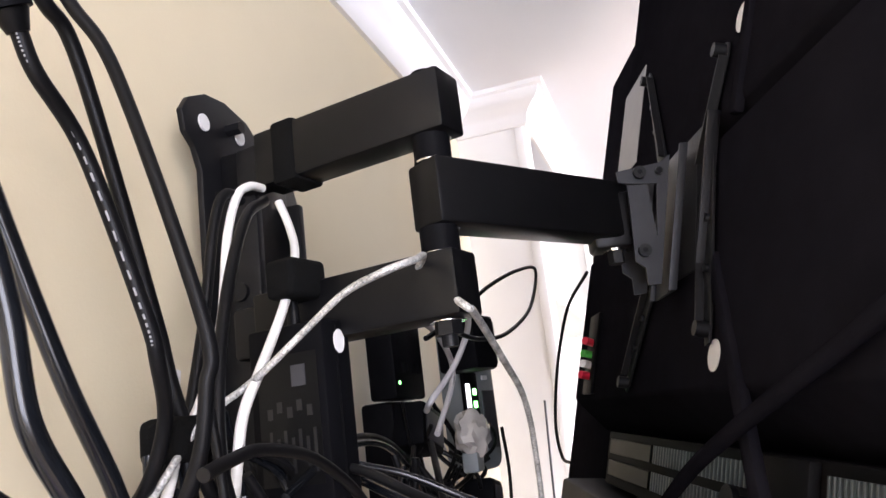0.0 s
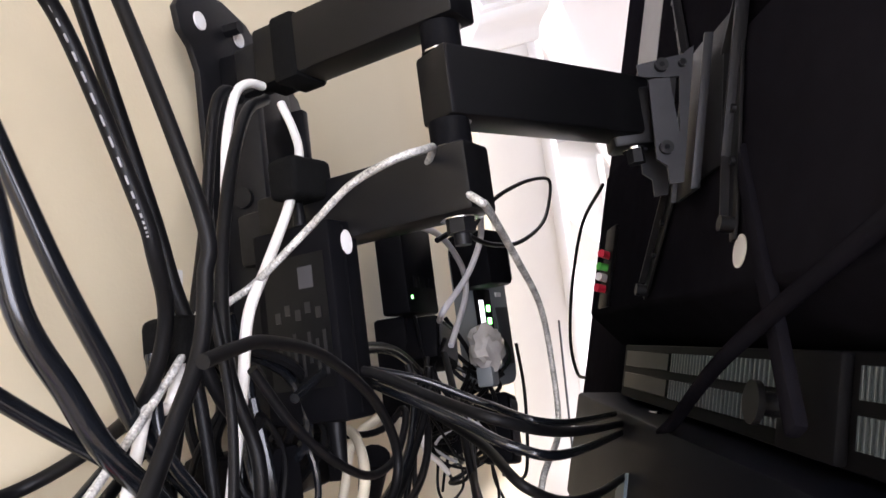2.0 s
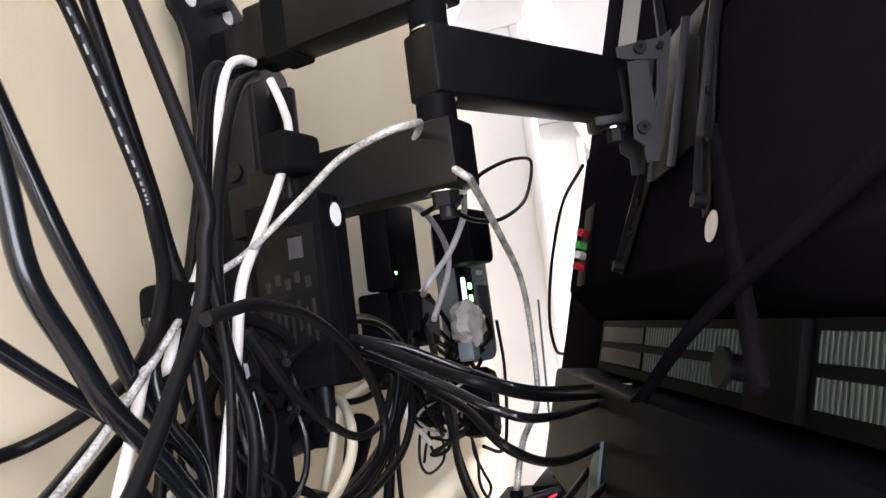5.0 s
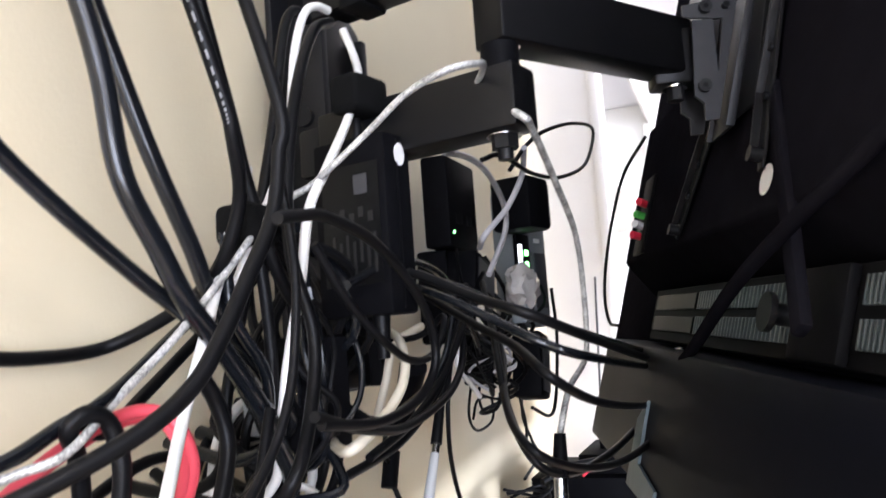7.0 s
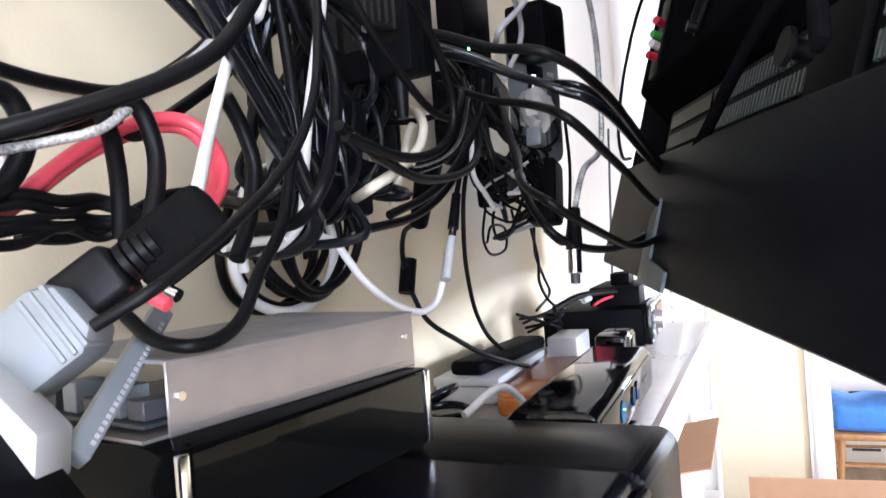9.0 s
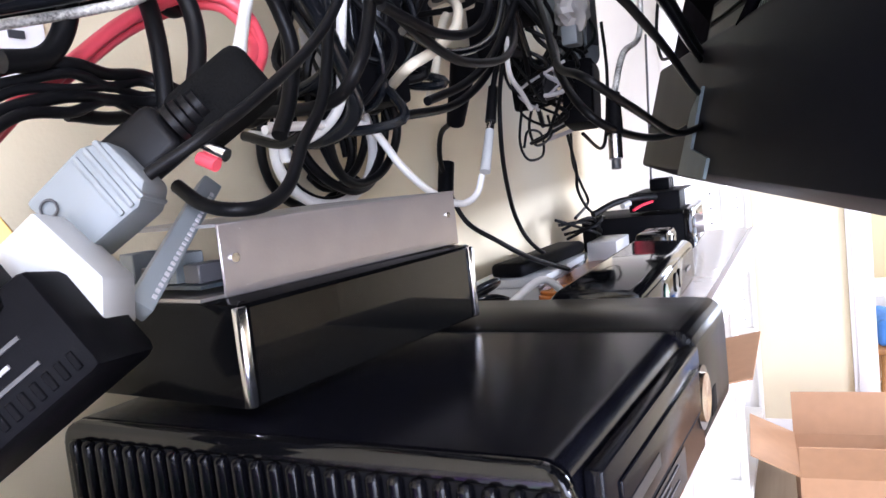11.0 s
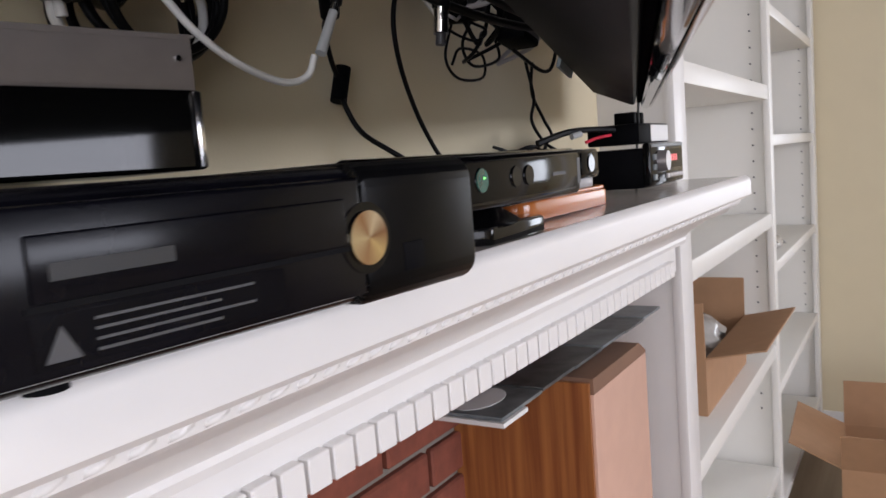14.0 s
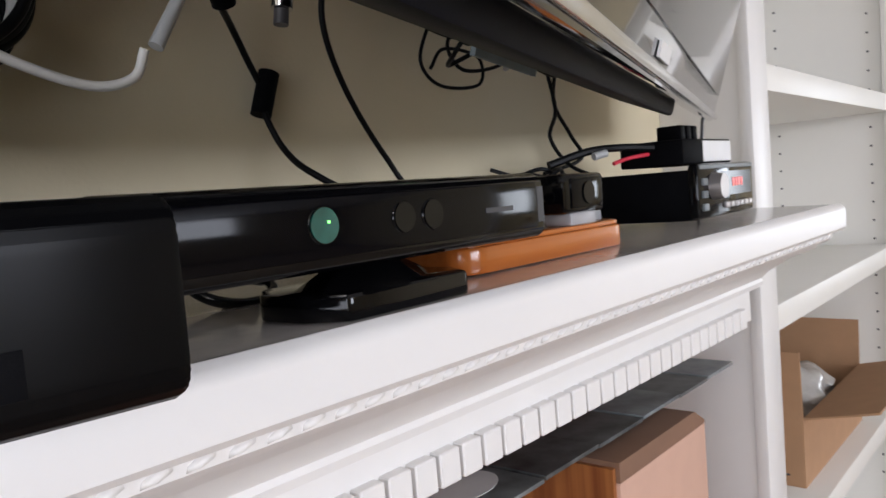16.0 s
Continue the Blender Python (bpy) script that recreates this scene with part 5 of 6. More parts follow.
cable("black_cable", [(-0.093, 0.200, 1.729), (-0.087, 0.198, 1.681), (-0.088, 0.195, 1.638), (-0.080, 0.202, 1.592), (-0.079, 0.210, 1.567), (-0.071, 0.245, 1.551), (-0.059, 0.288, 1.561)], 0.004, M_CABLE, "black cable in the bundle below the mount")
cable("black_cable", [(-0.052, 0.200, 1.742), (-0.037, 0.200, 1.692), (-0.053, 0.200, 1.643), (-0.048, 0.205, 1.594), (-0.044, 0.210, 1.567), (-0.036, 0.245, 1.551), (-0.024, 0.288, 1.561)], 0.0044, M_CABLEG, "black cable in the bundle below the mount")
cable("coiled_cable", [(0.050, 0.235, 1.563), (0.043, 0.239, 1.585), (0.025, 0.240, 1.601), (-0.001, 0.237, 1.607), (-0.026, 0.233, 1.601), (-0.044, 0.230, 1.585), (-0.051, 0.231, 1.563), (-0.044, 0.235, 1.541), (-0.026, 0.239, 1.525), (-0.001, 0.240, 1.519), (0.025, 0.237, 1.525), (0.043, 0.233, 1.541), (0.050, 0.230, 1.563), (0.043, 0.231, 1.585)], 0.0036, M_CABLE, "black cable coiled by the wall")
cable("coiled_cable", [(0.032, 0.243, 1.605), (0.005, 0.247, 1.613), (-0.022, 0.248, 1.608), (-0.043, 0.245, 1.591), (-0.052, 0.241, 1.568), (-0.046, 0.238, 1.544), (-0.027, 0.239, 1.525), (0.000, 0.243, 1.518), (0.028, 0.247, 1.523), (0.049, 0.248, 1.540), (0.057, 0.245, 1.563), (0.051, 0.241, 1.587), (0.032, 0.238, 1.605), (0.005, 0.239, 1.613)], 0.0036, M_CABLE, "black cable coiled by the wall")
cable("coiled_cable", [(-0.023, 0.251, 1.611), (-0.046, 0.255, 1.595), (-0.057, 0.256, 1.570), (-0.052, 0.253, 1.544), (-0.032, 0.249, 1.524), (-0.004, 0.246, 1.514), (0.026, 0.247, 1.519), (0.050, 0.251, 1.536), (0.060, 0.255, 1.560), (0.055, 0.256, 1.586), (0.036, 0.253, 1.607), (0.007, 0.249, 1.616), (-0.023, 0.246, 1.611), (-0.046, 0.247, 1.595)], 0.0036, M_CABLE, "black cable coiled by the wall")
cable("coiled_cable", [(-0.074, 0.259, 1.567), (-0.071, 0.263, 1.539), (-0.051, 0.264, 1.517), (-0.021, 0.261, 1.506), (0.011, 0.257, 1.509), (0.037, 0.254, 1.526), (0.050, 0.255, 1.552), (0.046, 0.259, 1.580), (0.026, 0.263, 1.602), (-0.004, 0.264, 1.614), (-0.036, 0.261, 1.610), (-0.062, 0.257, 1.593), (-0.074, 0.254, 1.567), (-0.071, 0.255, 1.539)], 0.004, M_CABLEW, "white cable in the coil")
cable("coiled_cable", [(-0.027, 0.267, 1.528), (-0.004, 0.271, 1.519), (0.022, 0.272, 1.520), (0.044, 0.269, 1.533), (0.056, 0.265, 1.554), (0.054, 0.262, 1.576), (0.039, 0.263, 1.595), (0.015, 0.267, 1.605), (-0.011, 0.271, 1.603), (-0.032, 0.272, 1.591), (-0.044, 0.269, 1.570), (-0.042, 0.265, 1.547), (-0.027, 0.262, 1.528), (-0.004, 0.263, 1.519)], 0.0036, M_CABLE, "black cable coiled by the wall")
cable("coiled_cable", [(0.021, 0.275, 1.510), (0.045, 0.279, 1.523), (0.058, 0.280, 1.544), (0.057, 0.277, 1.569), (0.043, 0.273, 1.590), (0.018, 0.270, 1.602), (-0.010, 0.271, 1.601), (-0.035, 0.275, 1.588), (-0.048, 0.279, 1.566), (-0.047, 0.280, 1.542), (-0.033, 0.277, 1.521), (-0.008, 0.273, 1.509), (0.021, 0.270, 1.510), (0.045, 0.271, 1.523)], 0.0036, M_CABLE, "black cable coiled by the wall")
cable("coiled_cable", [(0.053, 0.283, 1.543), (0.053, 0.287, 1.569), (0.039, 0.288, 1.592), (0.013, 0.285, 1.606), (-0.018, 0.281, 1.606), (-0.044, 0.278, 1.594), (-0.060, 0.279, 1.571), (-0.061, 0.283, 1.545), (-0.046, 0.287, 1.522), (-0.020, 0.288, 1.508), (0.010, 0.285, 1.507), (0.037, 0.281, 1.520), (0.053, 0.278, 1.543), (0.053, 0.279, 1.569)], 0.0036, M_CABLE, "black cable coiled by the wall")

# ---- plugs, bricks and boxes behind the television ----
def chain(c, v=(0.427, -0.71, 0.559), w=(0.167, -0.546, -0.821)):
    """A pose at c with local x along v, local z along w and local y away from the room's left side."""
    v = Vector(v).normalized()
    w = Vector(w)
    w = (w - v * w.dot(v)).normalized()
    y = w.cross(v) * -1
    return Matrix(((v.x, y.x, w.x, c[0]), (v.y, y.y, w.y, c[1]), (v.z, y.z, w.z, c[2]), (0, 0, 0, 1)))


wp = thing("white_plug", chain((-0.318, 0.180, 1.494)) @ Matrix.Scale(0.98, 4), "white plastic plug adapter with two brass pins", "plug adapter")
part("body", prism([(-0.013, -0.022), (0.013, -0.024), (0.017, 0.010), (0.006, 0.024), (-0.008, 0.022), (-0.015, 0.006)], 0.030, Matrix(((1, 0, 0, 0), (0, 0, 1, -0.008), (0, 1, 0, 0), (0, 0, 0, 1))), 0.0012), M_WPLAST, wp)
part("release_tab", bx(-0.016, -0.006, 0.0, 0.010, 0.016, 0.028, 0.002), M_WPLAST, wp)
for k in range(2):
    b = bx(-0.020 + 0.012 * k, -0.013 + 0.012 * k, -0.003 + 0.006 * k, -0.0015 + 0.006 * k, -0.043, -0.022, 0.0005, 1)
    part("brass_pin", b, M_BRASS, wp, "flat brass pin with a hole")
    part("pin_hole", cyl((-0.0165 + 0.012 * k, -0.0036 + 0.006 * k, -0.037), (-0.0165 + 0.012 * k, -0.0008 + 0.006 * k, -0.037), 0.0017, 10), M_GREYD, wp)
gp = thing("grey_plug", chain((-0.289, 0.186, 1.525)) @ Matrix.Scale(0.82, 4), "grey moulded mains plug pushed into a black connector", "mains plug")
part("body", prism([(-0.026, -0.016), (0.010, -0.020), (0.022, -0.014), (0.024, 0.012), (0.014, 0.020), (-0.022, 0.020)], 0.034, Matrix(((1, 0, 0, 0), (0, 0, 1, -0.012), (0, 1, 0, 0), (0, 0, 0, 1))), 0.003), M_GREYP, gp)
for k in range(3):
    part("moulded_step", bx(0.004 + 0.006 * k, 0.007 + 0.006 * k, -0.0135, 0.020, -0.017, 0.018, 0.001), M_GREYP, gp)
ring = tube([(-0.018 + 0.004 * math.cos(a * 0.785), -0.0132, -0.006 + 0.004 * math.sin(a * 0.785)) for a in range(9)], 0.0007, 6, 4)
part("moulded_ring", ring, M_GREYD, gp)
bk = thing("black_connector", chain((-0.266, 0.178, 1.545)) @ Matrix.Scale(0.85, 4), "black rubber mains connector with ribbed boot", "mains connector")
part("body", bx(-0.022, 0.012, -0.010, 0.014, -0.014, 0.014, 0.005, 3), M_CABLE, bk)
for k in range(4):
    part("boot_rib", cyl((0.013 + 0.0048 * k, 0.002, 0), (0.0166 + 0.0048 * k, 0.002, 0), 0.0105 - 0.0009 * k, 16), M_CABLE, bk)
bs = thing("black_socket", chain((-0.242, 0.160, 1.560)), "soft black socket wrapped in tape at the cable joint", "cable socket")
part("body", bx(-0.020, 0.022, -0.012, 0.012, -0.014, 0.014, 0.006, 3), M_TAPE, bs)
part("silver_plug", cyl((-0.016, -0.006, 0.013), (-0.012, -0.009, 0.022), 0.003, 14), M_CHROME, bs, "silver plug tip")
part("red_plug", cyl((-0.022, -0.004, 0.014), (-0.018, -0.007, 0.022), 0.003, 14), M_CABLERED, bs, "red plug tip")
ps = thing("console_power_brick", chain((-0.341, 0.188, 1.4625)) @ Matrix.Scale(1.02, 4), "black plastic power brick with printed label, leaning on the console", "power brick")
part("body", bx(-0.075, 0.040, -0.020, 0.030, -0.020, 0.020, 0.004), M_MATTE, ps)
for k in range(22):
    part("grip_rib", bx(-0.068 + 0.0048 * k, -0.0655 + 0.0048 * k, -0.0208, -0.0196, 0.010, 0.0165, 0.0004, 1), M_MATTE, ps)
for k in range(5):
    part("label_bar", bx(-0.006, 0.026 - 0.008 * (k % 2), -0.0209, -0.0200, -0.014 + 0.005 * k, -0.0126 + 0.005 * k), M_BAR if k == 3 else M_BARD, ps, "pale printed line")
bp = thing("black_plug", chain((-0.348, 0.178, 1.500)) @ Matrix.Scale(0.85, 4), "black mains plug fitted in the white adapter", "mains plug")
part("body", bx(-0.030, 0.006, -0.010, 0.016, -0.014, 0.016, 0.004), M_MATTE, bp)
part("cord_boot", cyl((-0.031, 0.003, 0.0), (-0.052, 0.003, 0.0), 0.007, 14, 0.0045), M_CABLE, bp)
rod = thing("slotted_rod", None, "grey slotted metal strut leaning between plugs and console", "metal strut")
ra, rb = Vector((-0.285, 0.180, 1.478)), Vector((-0.208, 0.203, 1.526))
RM = chain((ra + rb) / 2, rb - ra, (0.2, -0.5, -0.8))
L2 = (rb - ra).length / 2
b = bx(-L2, L2, -0.0045, 0.0045, -0.005, 0.005, 0.001)
bmesh.ops.transform(b, matrix=RM, verts=b.verts)
part("strut", b, M_GREYP, rod)
for k in range(22):
    b = bx(-L2 + 0.006 + 0.0036 * k, -L2 + 0.0078 + 0.0036 * k, -0.0052, -0.0044, 0.0015, 0.0034)
    bmesh.ops.transform(b, matrix=RM, verts=b.verts)
    part("slot", b, M_CABLEGREY, rod)

# adapter brick under the lower arm
ad = thing("power_brick", Matrix.Translation((-0.024, 0.140, 1.668)) @ Matrix.Rotation(radians(-12), 4, "Z"), "black laptop style power brick standing upright beside the mount plate", "power brick")
part("body", bx(0.0, 0.031, 0.0, 0.066, 0.0, 0.128, 0.003), M_MATTE, ad)
part("seam", bx(0.0135, 0.0150, -0.0006, 0.0, 0.004, 0.124), M_BLACK, ad)
part("round_sticker", prism([(0.0058 * math.cos(a * 0.2618), 0.0082 * math.sin(a * 0.2618)) for a in range(24)], 0.0006, Matrix.Translation((0.0175, -0.0001, 0.113)) @ Matrix.Rotation(radians(90), 4, "X")), M_PAPER, ad, "small white oval sticker")
lpl = part("label_plate", bx(-0.0005, -0.0001, 0.006, 0.058, 0.022, 0.108), M_BLACK, ad, "glossy black rating label")
for k in range(7):
    part("label_bar", bx(-0.0009, -0.0005, 0.010 + 0.0062 * k, 0.0125 + 0.0062 * k, 0.030 + 0.004 * (k % 3), 0.058 - 0.005 * (k % 2)), M_PRINT, lpl, "grey printed line")
for k in range(5):
    part("label_bar", bx(-0.0009, -0.0005, 0.012 + 0.0085 * k, 0.0165 + 0.0085 * k, 0.066 + 0.004 * (k % 2), 0.073 + 0.004 * (k % 2)), M_PRINT, lpl, "grey printed symbol")
part("label_mark", bx(-0.0009, -0.0005, 0.016, 0.028, 0.086, 0.100), M_GREYD, lpl, "pale bar code mark")
part("cord_boot", cyl((0.015, 0.035, 0.128), (0.015, 0.035, 0.155), 0.005, 14, 0.003), M_CABLE, ad)
part("lower_boot", cyl((0.012, 0.020, 0.0), (0.010, 0.018, -0.030), 0.0065, 14, 0.0042), M_CABLE, ad)
ad2 = thing("power_brick", Matrix.Translation((-0.028, 0.190, 1.572)) @ Matrix.Rotation(radians(-20), 4, "Z"), "second black power brick hung low on the mount plate", "power brick")
part("body", bx(-0.035, 0.020, 0.0, 0.05, 0.0, 0.085, 0.004), M_MATTE, ad2)
part("label_plate", bx(-0.0358, -0.0351, 0.012, 0.05, 0.02, 0.06), M_BAR, ad2, "grey rating label")
st = thing("cable_strap", Matrix.Translation((-0.006, 0.165, 1.826)) @ Matrix.Rotation(radians(-15), 4, "Z"), "black fabric strap bound round two cables", "cable strap")
part("band", bx(-0.019, 0.019, -0.013, 0.013, -0.012, 0.016, 0.005, 3), M_TAPE, st)
tag = thing("cable_tag", Matrix.Translation((-0.095, 0.205, 1.755)) @ Matrix.Rotation(radians(8), 4, "Y"), "small white printed tag on a cable", "tag")
part("card", bx(-0.008, 0.008, 0, 0.001, -0.014, 0.014), M_PAPER, tag)
for k in range(3):
    part("print_bar", bx(-0.005, 0.005, -0.0006, -0.0001, -0.009 + 0.007 * k, -0.005 + 0.007 * k), M_GREYD, tag, "dark printed bar")
st2 = thing("cable_strap", Matrix.Translation((-0.10, 0.20, 1.728)), "wide black strap holding the cable bundle", "cable strap")
part("band", bx(-0.014, 0.018, -0.014, 0.016, -0.014, 0.012, 0.006, 3), M_TAPE, st2)

# router, plugs and strip on the wall
rt = thing("router", Matrix.Translation((0.525, 0.205, 1.648)) @ Matrix.Rotation(radians(-14), 4, "Z"), "grey upright router with green lights fixed to the wall", "router")
part("shell", prism(rrect(0.085, 0.205, 0.02), 0.040, Matrix.Translation((0.05, 0.04, 0.105)) @ Matrix.Rotation(radians(90), 4, "X"), 0.004), M_GREYP, rt, "mid grey plastic shell")
fbd = part("front_band", bx(-0.002, 0.036, -0.004, 0.002, 0.02, 0.135, 0.002), M_MATTE, rt)
part("side_panel", bx(0.050, 0.085, -0.0022, -0.0002, 0.03, 0.11, 0.001), M_GREYD, rt)
part("logo_patch", bx(0.055, 0.070, -0.0022, -0.0002, 0.125, 0.131), M_PAPER, rt)
part("light_strip", bx(0.000, 0.010, -0.0062, -0.0042, 0.065, 0.120, 0.001), M_LEDW, fbd, "white glowing strip")
for k in range(3):
    part("status_light", bx(0.018, 0.027, -0.0062, -0.0042, 0.070 + 0.017 * k, 0.079 + 0.017 * k, 0.001), M_LEDG, fbd, "green status light")
sw = thing("network_box", Matrix.Translation((0.322, 0.226, 1.752)), "black network box with a green light on the wall", "network box")
part("case", bx(0.009, 0.11, 0.0, 0.034, 0.0, 0.110, 0.004), M_MATTE, sw)
part("status_light", cyl((0.020, -0.001, 0.018), (0.020, 0.001, 0.018), 0.0022, 10), M_LEDG, sw, "green status light")
for k in range(4):
    part("port", bx(0.03 + 0.018 * k, 0.043 + 0.018 * k, -0.0008, 0.0008, 0.03, 0.042), M_VENTBACK, sw)
tr = thing("wall_transformer", Matrix.Translation((0.47, 0.165, 1.782)) @ Matrix.Rotation(radians(-14), 4, "Z"), "black wall transformer with pale edge", "transformer")
part("case", bx(0.0, 0.060, 0.0, 0.06, 0.0, 0.072, 0.006), M_MATTE, tr)
part("pale_edge", bx(0.0605, 0.068, 0.004, 0.05, 0.006, 0.066, 0.003), M_GREYP, tr)
pl = thing("wrapped_plug", Matrix.Translation((0.42, 0.175, 1.672)), "grey plug wrapped in clear plastic", "plug")
b = bmesh.new()
bmesh.ops.create_icosphere(b, subdivisions=3, radius=1)
for v in b.verts:
    v.co = Vector((v.co.x * 0.031, v.co.y * 0.020, v.co.z * 0.029)) * (1 + 0.35 * noise.noise(v.co * 2.5))
bmesh.ops.translate(b, vec=(0.02, 0, 0.03), verts=b.verts)
part("wrap", b, M_BAG, pl)
part("plug_tip", bx(0.0, 0.03, -0.008, 0.012, -0.014, 0.010, 0.003), M_GREYP, pl)
for (x_, y_, z_, w_, h_, r_) in ((0.455, 0.165, 1.565, 0.045, 0.085, 12), (0.335, 0.235, 1.640, 0.085, 0.11, 0), (0.40, 0.21, 1.585, 0.06, 0.06, -8), (0.33, 0.20, 1.700, 0.07, 0.05, 15)):
    t_ = thing("plug_transformer", Matrix.Translation((x_, y_, z_)) @ Matrix.Rotation(radians(r_), 4, "Y"), "black plug-in transformer in the cable cluster", "transformer", "transformers in the cable cluster")
    part("case", bx(0, w_, 0, 0.04, 0, h_, 0.005), M_MATTE, t_)
    part("face_plate", bx(0.006, w_ - 0.006, -0.0015, 0.0, 0.008, h_ - 0.008, 0.0008, 1), M_GREYD, t_)

# tangle of thin cords below the cluster
random.seed(11)
for k in range(16):
    x_, z_ = random.uniform(0.30, 0.56), random.uniform(1.60, 1.72)
    pts = [(x_, 0.20 + random.uniform(-0.03, 0.05), z_)]
    for dz in (-0.045, -0.03, 0.01, 0.05, 0.06):
        pts.append((pts[-1][0] + random.uniform(-0.03, 0.035), 0.20 + random.uniform(-0.02, 0.06), pts[-1][2] + dz * random.uniform(0.5, 1.1)))
    cable("tangled_cord", pts, random.choice((0.0018, 0.0024, 0.003)), M_CABLE if k % 5 else M_CABLEGREY, "thin cord in the tangle below the router", seg=7, n=7)
for k in range(9):
    x_ = random.uniform(-0.12, 0.10)
    pts = [(-0.098 + 0.10 * x_, 0.20 + random.uniform(-0.008, 0.008), 1.728), (x_ * 0.5 - 0.06, 0.19 + random.uniform(-0.02, 0.03), 1.70)]
    for dz in (-0.06, -0.05, -0.035, 0.0, 0.04, 0.06, 0.05):
        pts.append((pts[-1][0] + random.uniform(-0.008, 0.022), 0.20 + random.uniform(-0.03, 0.05), pts[-1][2] + dz * random.uniform(0.6, 1.1)))
    cable("hanging_cord", pts, random.choice((0.0024, 0.0034)), M_CABLE if k % 4 else M_CABLEG, "cord hanging in the bundle below the mount", seg=8, n=7)

# plugs on hanging leads
hp = thing("white_lead_plug", None, "white plug joined to a black lead, hanging by the wall", "plug")
part("white_body", cyl((0.094, 0.175, 1.517), (0.115, 0.175, 1.552), 0.0046, 16, 0.0038), M_WPLAST, hp)
part("metal_collar", cyl((0.1152, 0.175, 1.5525), (0.119, 0.175, 1.559), 0.0035, 12), M_CHROME, hp)
part("black_body", cyl((0.1192, 0.175, 1.5595), (0.134, 0.175, 1.590), 0.005, 14, 0.0042), M_CABLE, hp)
cable("thin_black_cable", [(0.134, 0.175, 1.590), (0.15, 0.172, 1.62), (0.185, 0.17, 1.66), (0.24, 0.18, 1.70)], 0.0026, M_CABLE, "thin black lead rising from a plug")
fb = thing("ferrite_bead", None, "black cylindrical ferrite bead on a cord", "ferrite bead")
part("bead", cyl((0.2455, 0.284, 1.4955), (0.2580, 0.284, 1.5315), 0.0088, 18), M_MATTE, fb)
dv = thing("video_adapter", None, "black wedge-shaped cable adapter above a ferrite cord", "cable adapter")
part("body", cyl((0.188, 0.238, 1.568), (0.150, 0.205, 1.625), 0.009, 12, 0.013), M_MATTE, dv)
us = thing("usb_plug", None, "black and silver plug on a hanging silver hose", "plug")
part("sleeve", cyl((0.1035, 0.066, 1.535), (0.109, 0.065, 1.568), 0.0068, 16, 0.0046), M_MATTE, us)
part("metal_shell", cyl((0.1005, 0.066, 1.516), (0.1035, 0.066, 1.5345), 0.0055, 16), M_CHROME, us)
part("tip", cyl((0.0992, 0.066, 1.508), (0.1004, 0.066, 1.5155), 0.0038, 12), M_GREYD, us)

# coil and remote on the back of the mantel
rm = thing("remote_control", Matrix.Translation((0.40, 0.238, mz(0.4) + 0.0305)) @ Matrix.Rotation(radians(-6), 4, "Z"), "black remote control lying on the white box", "remote control")
part("body", bx(-0.09, 0.115, -0.021, 0.021, 0, 0.017, 0.006, 3), M_MATTE, rm)
for k in range(4):
    pts = [(0.135 + 0.028 * math.cos(a * 0.6283 + k), 0.185 + 0.022 * math.sin(a * 0.6283 + k) + 0.01 * k, 1.372 + 0.011 * k + 0.012 * math.sin(a * 0.6283)) for a in range(11)]
    cable("coiled_cable", pts, 0.0036, M_CABLEG, "glossy black cord coiled on the mantel behind the console")
cable("coiled_cable", [(0.10, 0.17, 1.40), (0.145, 0.15, 1.415), (0.185, 0.14, 1.385), (0.20, 0.16, 1.366)], 0.0036, M_CABLEW, "pale cord over the coil")
lc = [TVM @ Vector(p) for p in ((0.30, 0.050, 0.100), (0.152, 0.064, 0.131), (0.0, 0.0765, 0.190), (-0.173, 0.073, 0.254), (-0.30, 0.072, 0.30), (-0.42, 0.072, 0.335))]
cable("television_cable", lc, 0.0050, M_TVBACK, "thick dull black cable lying across the back of the television")
cable("thin_black_cable", [TVM @ Vector(p) for p in ((0.50, 0.080, 0.40), (0.585, 0.088, 0.36), (0.635, 0.085, 0.28), (0.655, 0.075, 0.20), (0.64, 0.062, 0.155), (0.60, 0.055, 0.15))], 0.0024, M_CABLE, "thin black cable hanging behind the television")
cn = thing("barrel_connector", None, "black ribbed connector with a grey tip on a cable", "connector")
ca, cb_ = Vector((-0.239, 0.180, 1.933)), Vector((-0.229, 0.180, 1.915))
part("ribbed_boot", cyl(cb_, cb_ + (ca - cb_) * 0.5, 0.0052, 14, 0.0085), M_CABLE, cn)
part("body", cyl(cb_ + (ca - cb_) * 0.52, cb_ + (ca - cb_) * 0.85, 0.0105, 18), M_MATTE, cn)
part("tip", cyl(cb_ + (ca - cb_) * 0.86, ca, 0.0115, 18), M_GREYP, cn, "grey tip")
rl = thing("audio_leads", None, "red and white tipped audio leads plugged in the small amplifier", "audio lead")
part("red_lead", tube([(0.61, 0.155, 1.437), (0.63, 0.147, 1.442), (0.655, 0.135, 1.445)], 0.0022, 8), M_REDP, rl)
part("black_lead", tube([(0.55, 0.20, 1.440), (0.59, 0.175, 1.452), (0.62, 0.15, 1.454), (0.655, 0.13, 1.452)], 0.0045, 8), M_CABLE, rl)
part("white_tip", cyl((0.585, 0.165, 1.446), (0.60, 0.158, 1.449), 0.0042, 12), M_WPLAST, rl)
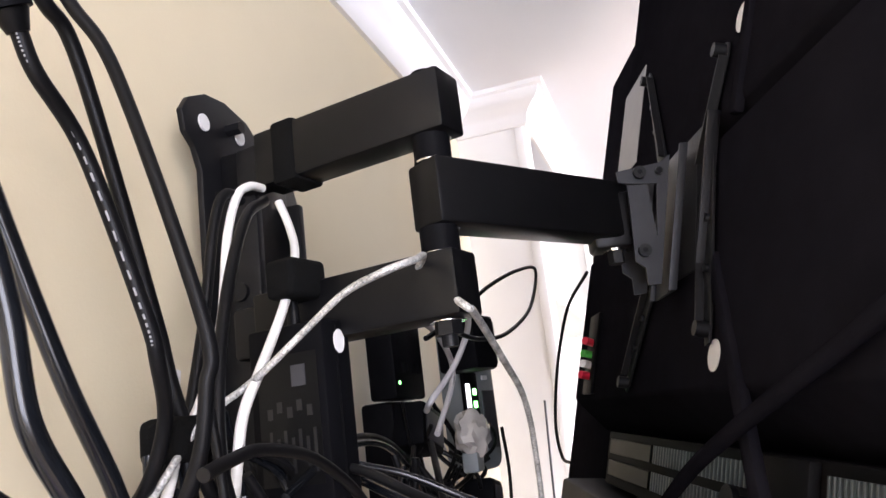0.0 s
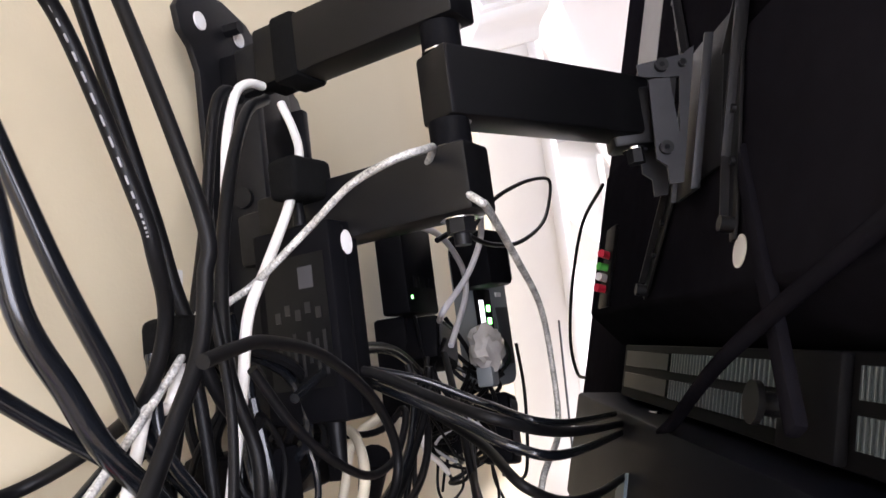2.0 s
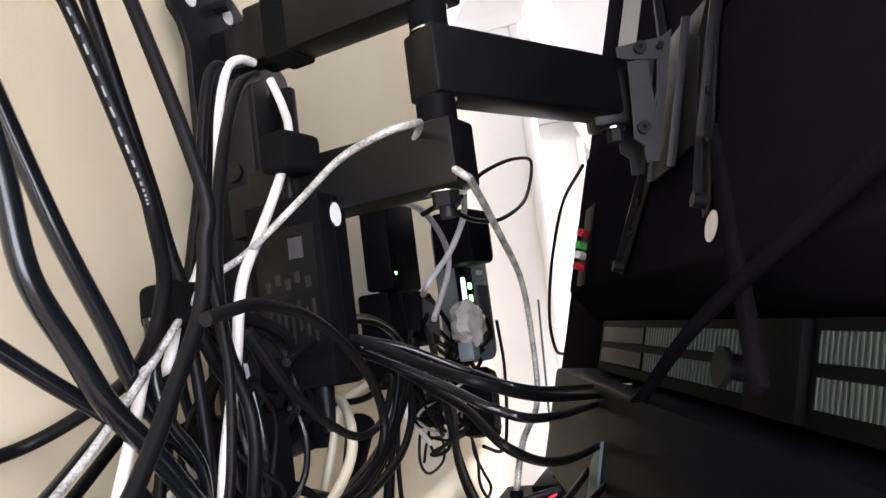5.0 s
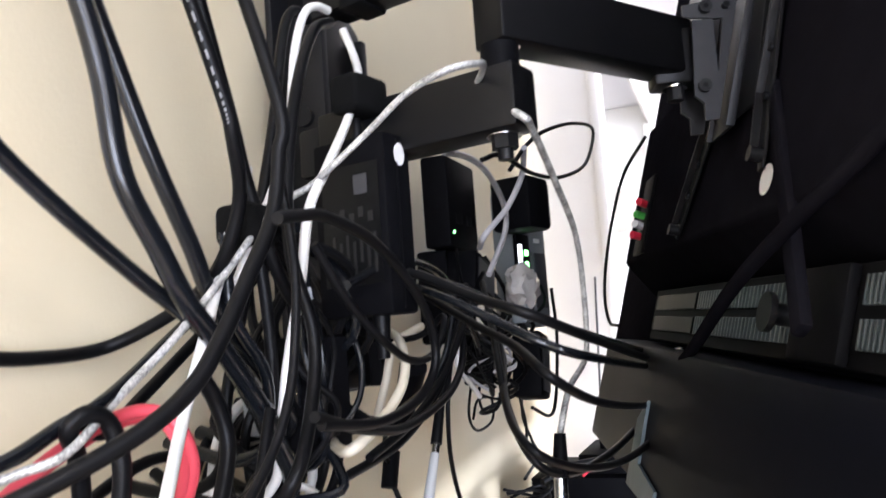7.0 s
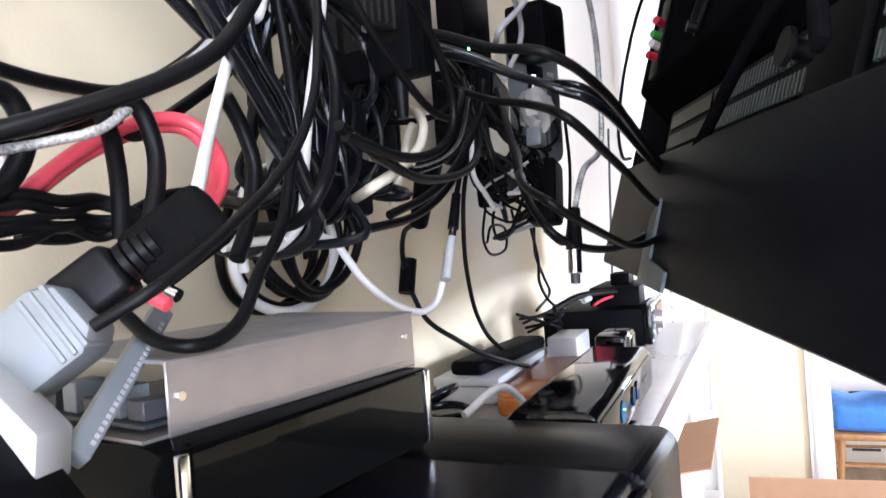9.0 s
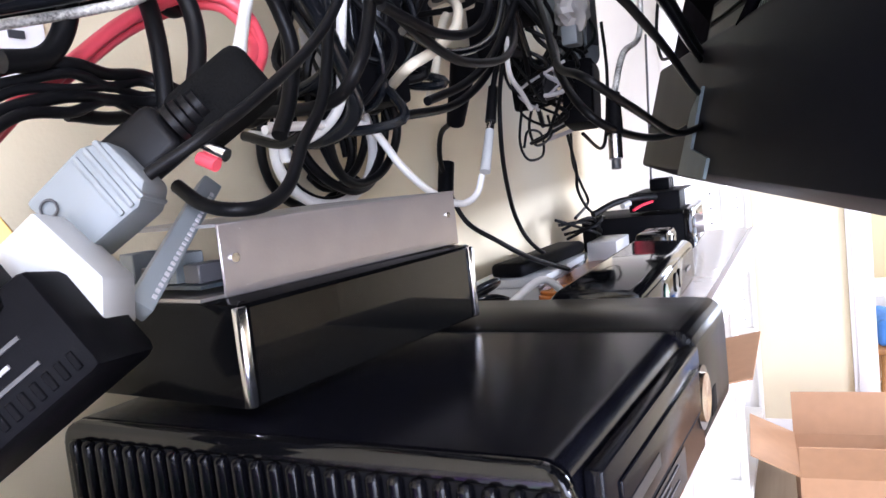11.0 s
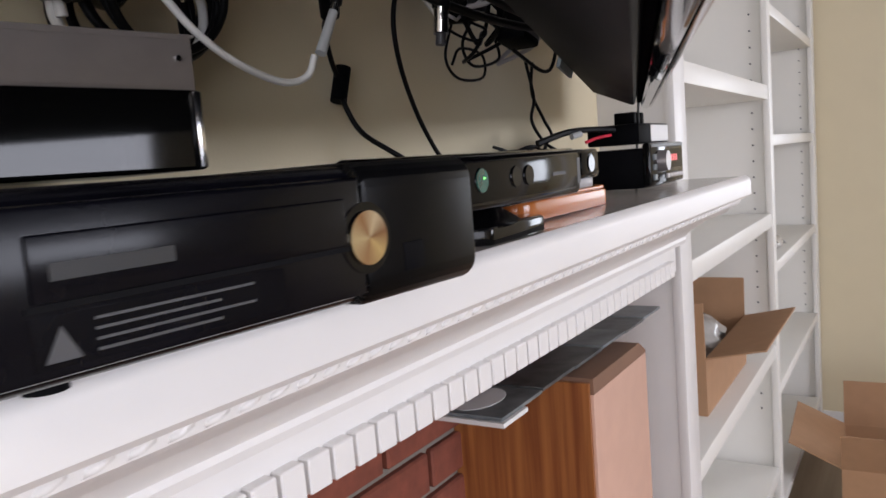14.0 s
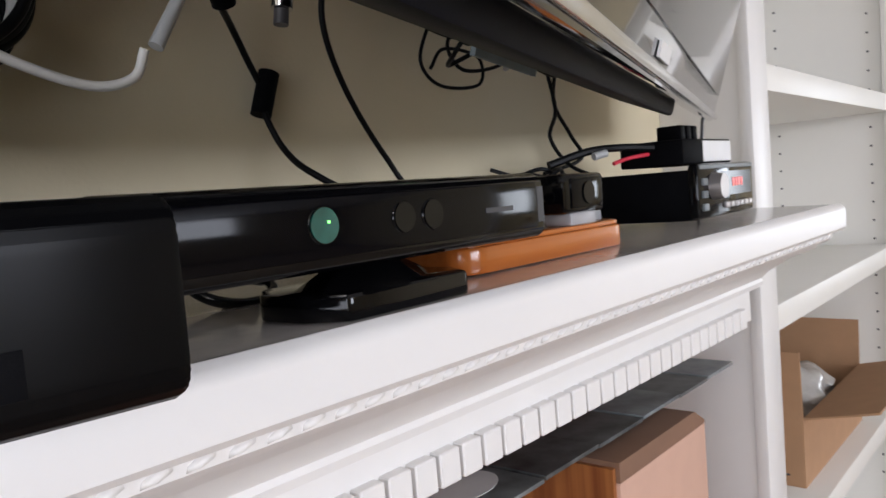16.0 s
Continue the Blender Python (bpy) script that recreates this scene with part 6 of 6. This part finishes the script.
for k in range(5):
    pts = [(0.50 + 0.012 * k, 0.24, 1.44 - 0.008 * k), (0.54, 0.22 - 0.008 * k, 1.425 + 0.006 * (k % 3)), (0.575 + 0.01 * (k % 2), 0.20, 1.41 + 0.006 * k), (0.61, 0.21, 1.40)]
    cable("tangled_cord", pts, 0.0022, M_CABLE, "thin black cord tangled behind the radio", seg=7, n=7)

# white sheet hanging on the wall
ws = thing("white_sheet", None, "white card with faint print hanging flat on the wall", "card")
part("card", prism([(-0.34, 1.585), (-0.213, 1.585), (-0.2135, 1.742), (-0.2185, 1.75), (-0.2190, 1.80), (-0.34, 1.80)], 0.002, Matrix(((1, 0, 0, 0), (0, 0, -1, 0.298), (0, 1, 0, 0), (0, 0, 0, 1)))), M_PAPER, ws)
for k in range(3):
    part("print_bar", bx(-0.235, -0.223 - 0.003 * k, 0.2945, 0.2955, 1.624 - 0.012 * k, 1.628 - 0.012 * k), M_GREYD, ws, "dark printed bar")

# ---- the room beyond the doorway ----
ch = thing("dining_chair", pose(4.12, -0.60, 0.0, 0, 0, 0), "honey oak chair with a tufted blue cushion beyond the doorway", "chair")
part("seat", bx(-0.21, 0.21, -0.22, 0.22, 0.335, 0.372, 0.012), M_CHAIR, ch)
cush = bx(-0.20, 0.20, -0.21, 0.21, 0.373, 0.525, 0.045, 4)
bmesh.ops.subdivide_edges(cush, edges=cush.edges[:], cuts=3, use_grid_fill=True)
for v in cush.verts:
    v.co.z += 0.018 * noise.noise(v.co * 11) - 0.02 * max(0.0, 1 - abs(v.co.y - 0.07) * 14) * (v.co.z > 0.46)
part("cushion", cush, M_BLUE, ch, "soft tufted blue cushion")
for a in (-0.17, 0.17):
    for c in (-0.17, 0.17):
        part("leg", cyl((a * 1.15, c * 1.15, 0), (a, c, 0.335), 0.014, 14, 0.02), M_CHAIR, ch)
for z_ in (0.10, 0.20):
    for a in (-0.185, 0.185):
        part("turned_stretcher", tube([(a, -0.18, z_), (a, -0.06, z_ + 0.002), (a, 0.06, z_), (a, 0.18, z_)], 0.009, 10), M_CHAIR, ch)
for a in (-0.18, 0.18):
    part("back_post", cyl((a, -0.20, 0.372), (a, -0.29, 0.95), 0.017, 14), M_CHAIR, ch)
part("back_rail", bx(-0.165, 0.165, -0.297, -0.270, 0.80, 0.90, 0.006), M_CHAIR, ch)
pil = bx(-0.20, 0.20, -0.22, 0.22, -0.055, 0.055, 0.05, 4)
solid("white_pillow", pil, M_FABRIC, "plump white pillow leaning on the blue chair cushion", "pillow", m=pose(4.16, -0.70, 0.690, 38, 0, 0))
dr = thing("drawer_chest", pose(4.75, -0.58, 0), "low white chest of drawers with dark trim beyond the doorway", "chest of drawers")
part("carcass", bx(-0.2, 0.25, -0.5, 0.45, 0, 0.56, 0.004), M_WHITE, dr)
for k in range(3):
    dw = part("drawer", bx(-0.215, -0.201, -0.48, 0.43, 0.04 + 0.17 * k, 0.19 + 0.17 * k, 0.004), M_WHITE, dr)
    part("drawer_pull", bx(-0.225, -0.216, -0.1, 0.05, 0.11 + 0.17 * k, 0.125 + 0.17 * k, 0.002), M_GREYD, dw)

# faint print on the thick cable
for cb_ob in [o for o in bpy.data.objects if o.name.startswith("printed_cable")]:
    vs = [v.co.copy() for v in cb_ob.data.vertices]
    n_ring = len(vs) // 10
    for k in range(n_ring - 34, n_ring - 2):
        a, b_ = vs[k * 10 + 5], vs[(k + 1) * 10 + 5]
        c_ = sum((vs[k * 10 + j] for j in range(10)), Vector()) / 10
        up_ = Vector((-0.93, -0.35, 0.0))
        p_, q_ = c_ + up_ * 0.0043, c_ + up_ * 0.0043 + (b_ - a) * 0.5
        part("print_dash", cyl(p_, q_, 0.0006, 6), M_BAR, cb_ob, "pale printed dash")

# ---- bricks of the fireplace face ----
brick_meshes = []
for k in range(4):
    b = bx(-0.0975, 0.0975, -0.008, 0.006, -0.0285, 0.0285, 0.003, 1)
    for v in b.verts:
        v.co += Vector((noise.noise(v.co * 30 + Vector((k * 7, 0, 0))), noise.noise(v.co * 30 + Vector((0, k * 5, 3))), noise.noise(v.co * 30 + Vector((0, 2, k * 9))))) * 0.0016
    me = bpy.data.meshes.new("brick")
    b.to_mesh(me)
    b.free()
    me.materials.append(M_BRICK)
    brick_meshes.append(me)
row, z = 0, 1.26
while z > 0.45:
    x = -0.45 + (0.1025 if row % 2 else 0)
    while x < CX - 0.11:
        ob = new("brick", brick_meshes[(row * 3 + int(x * 10)) % 4])
        ob.parent = fp
        ob.location = (x, 0.369, z)
        x += 0.205
    z -= 0.067
    row += 1
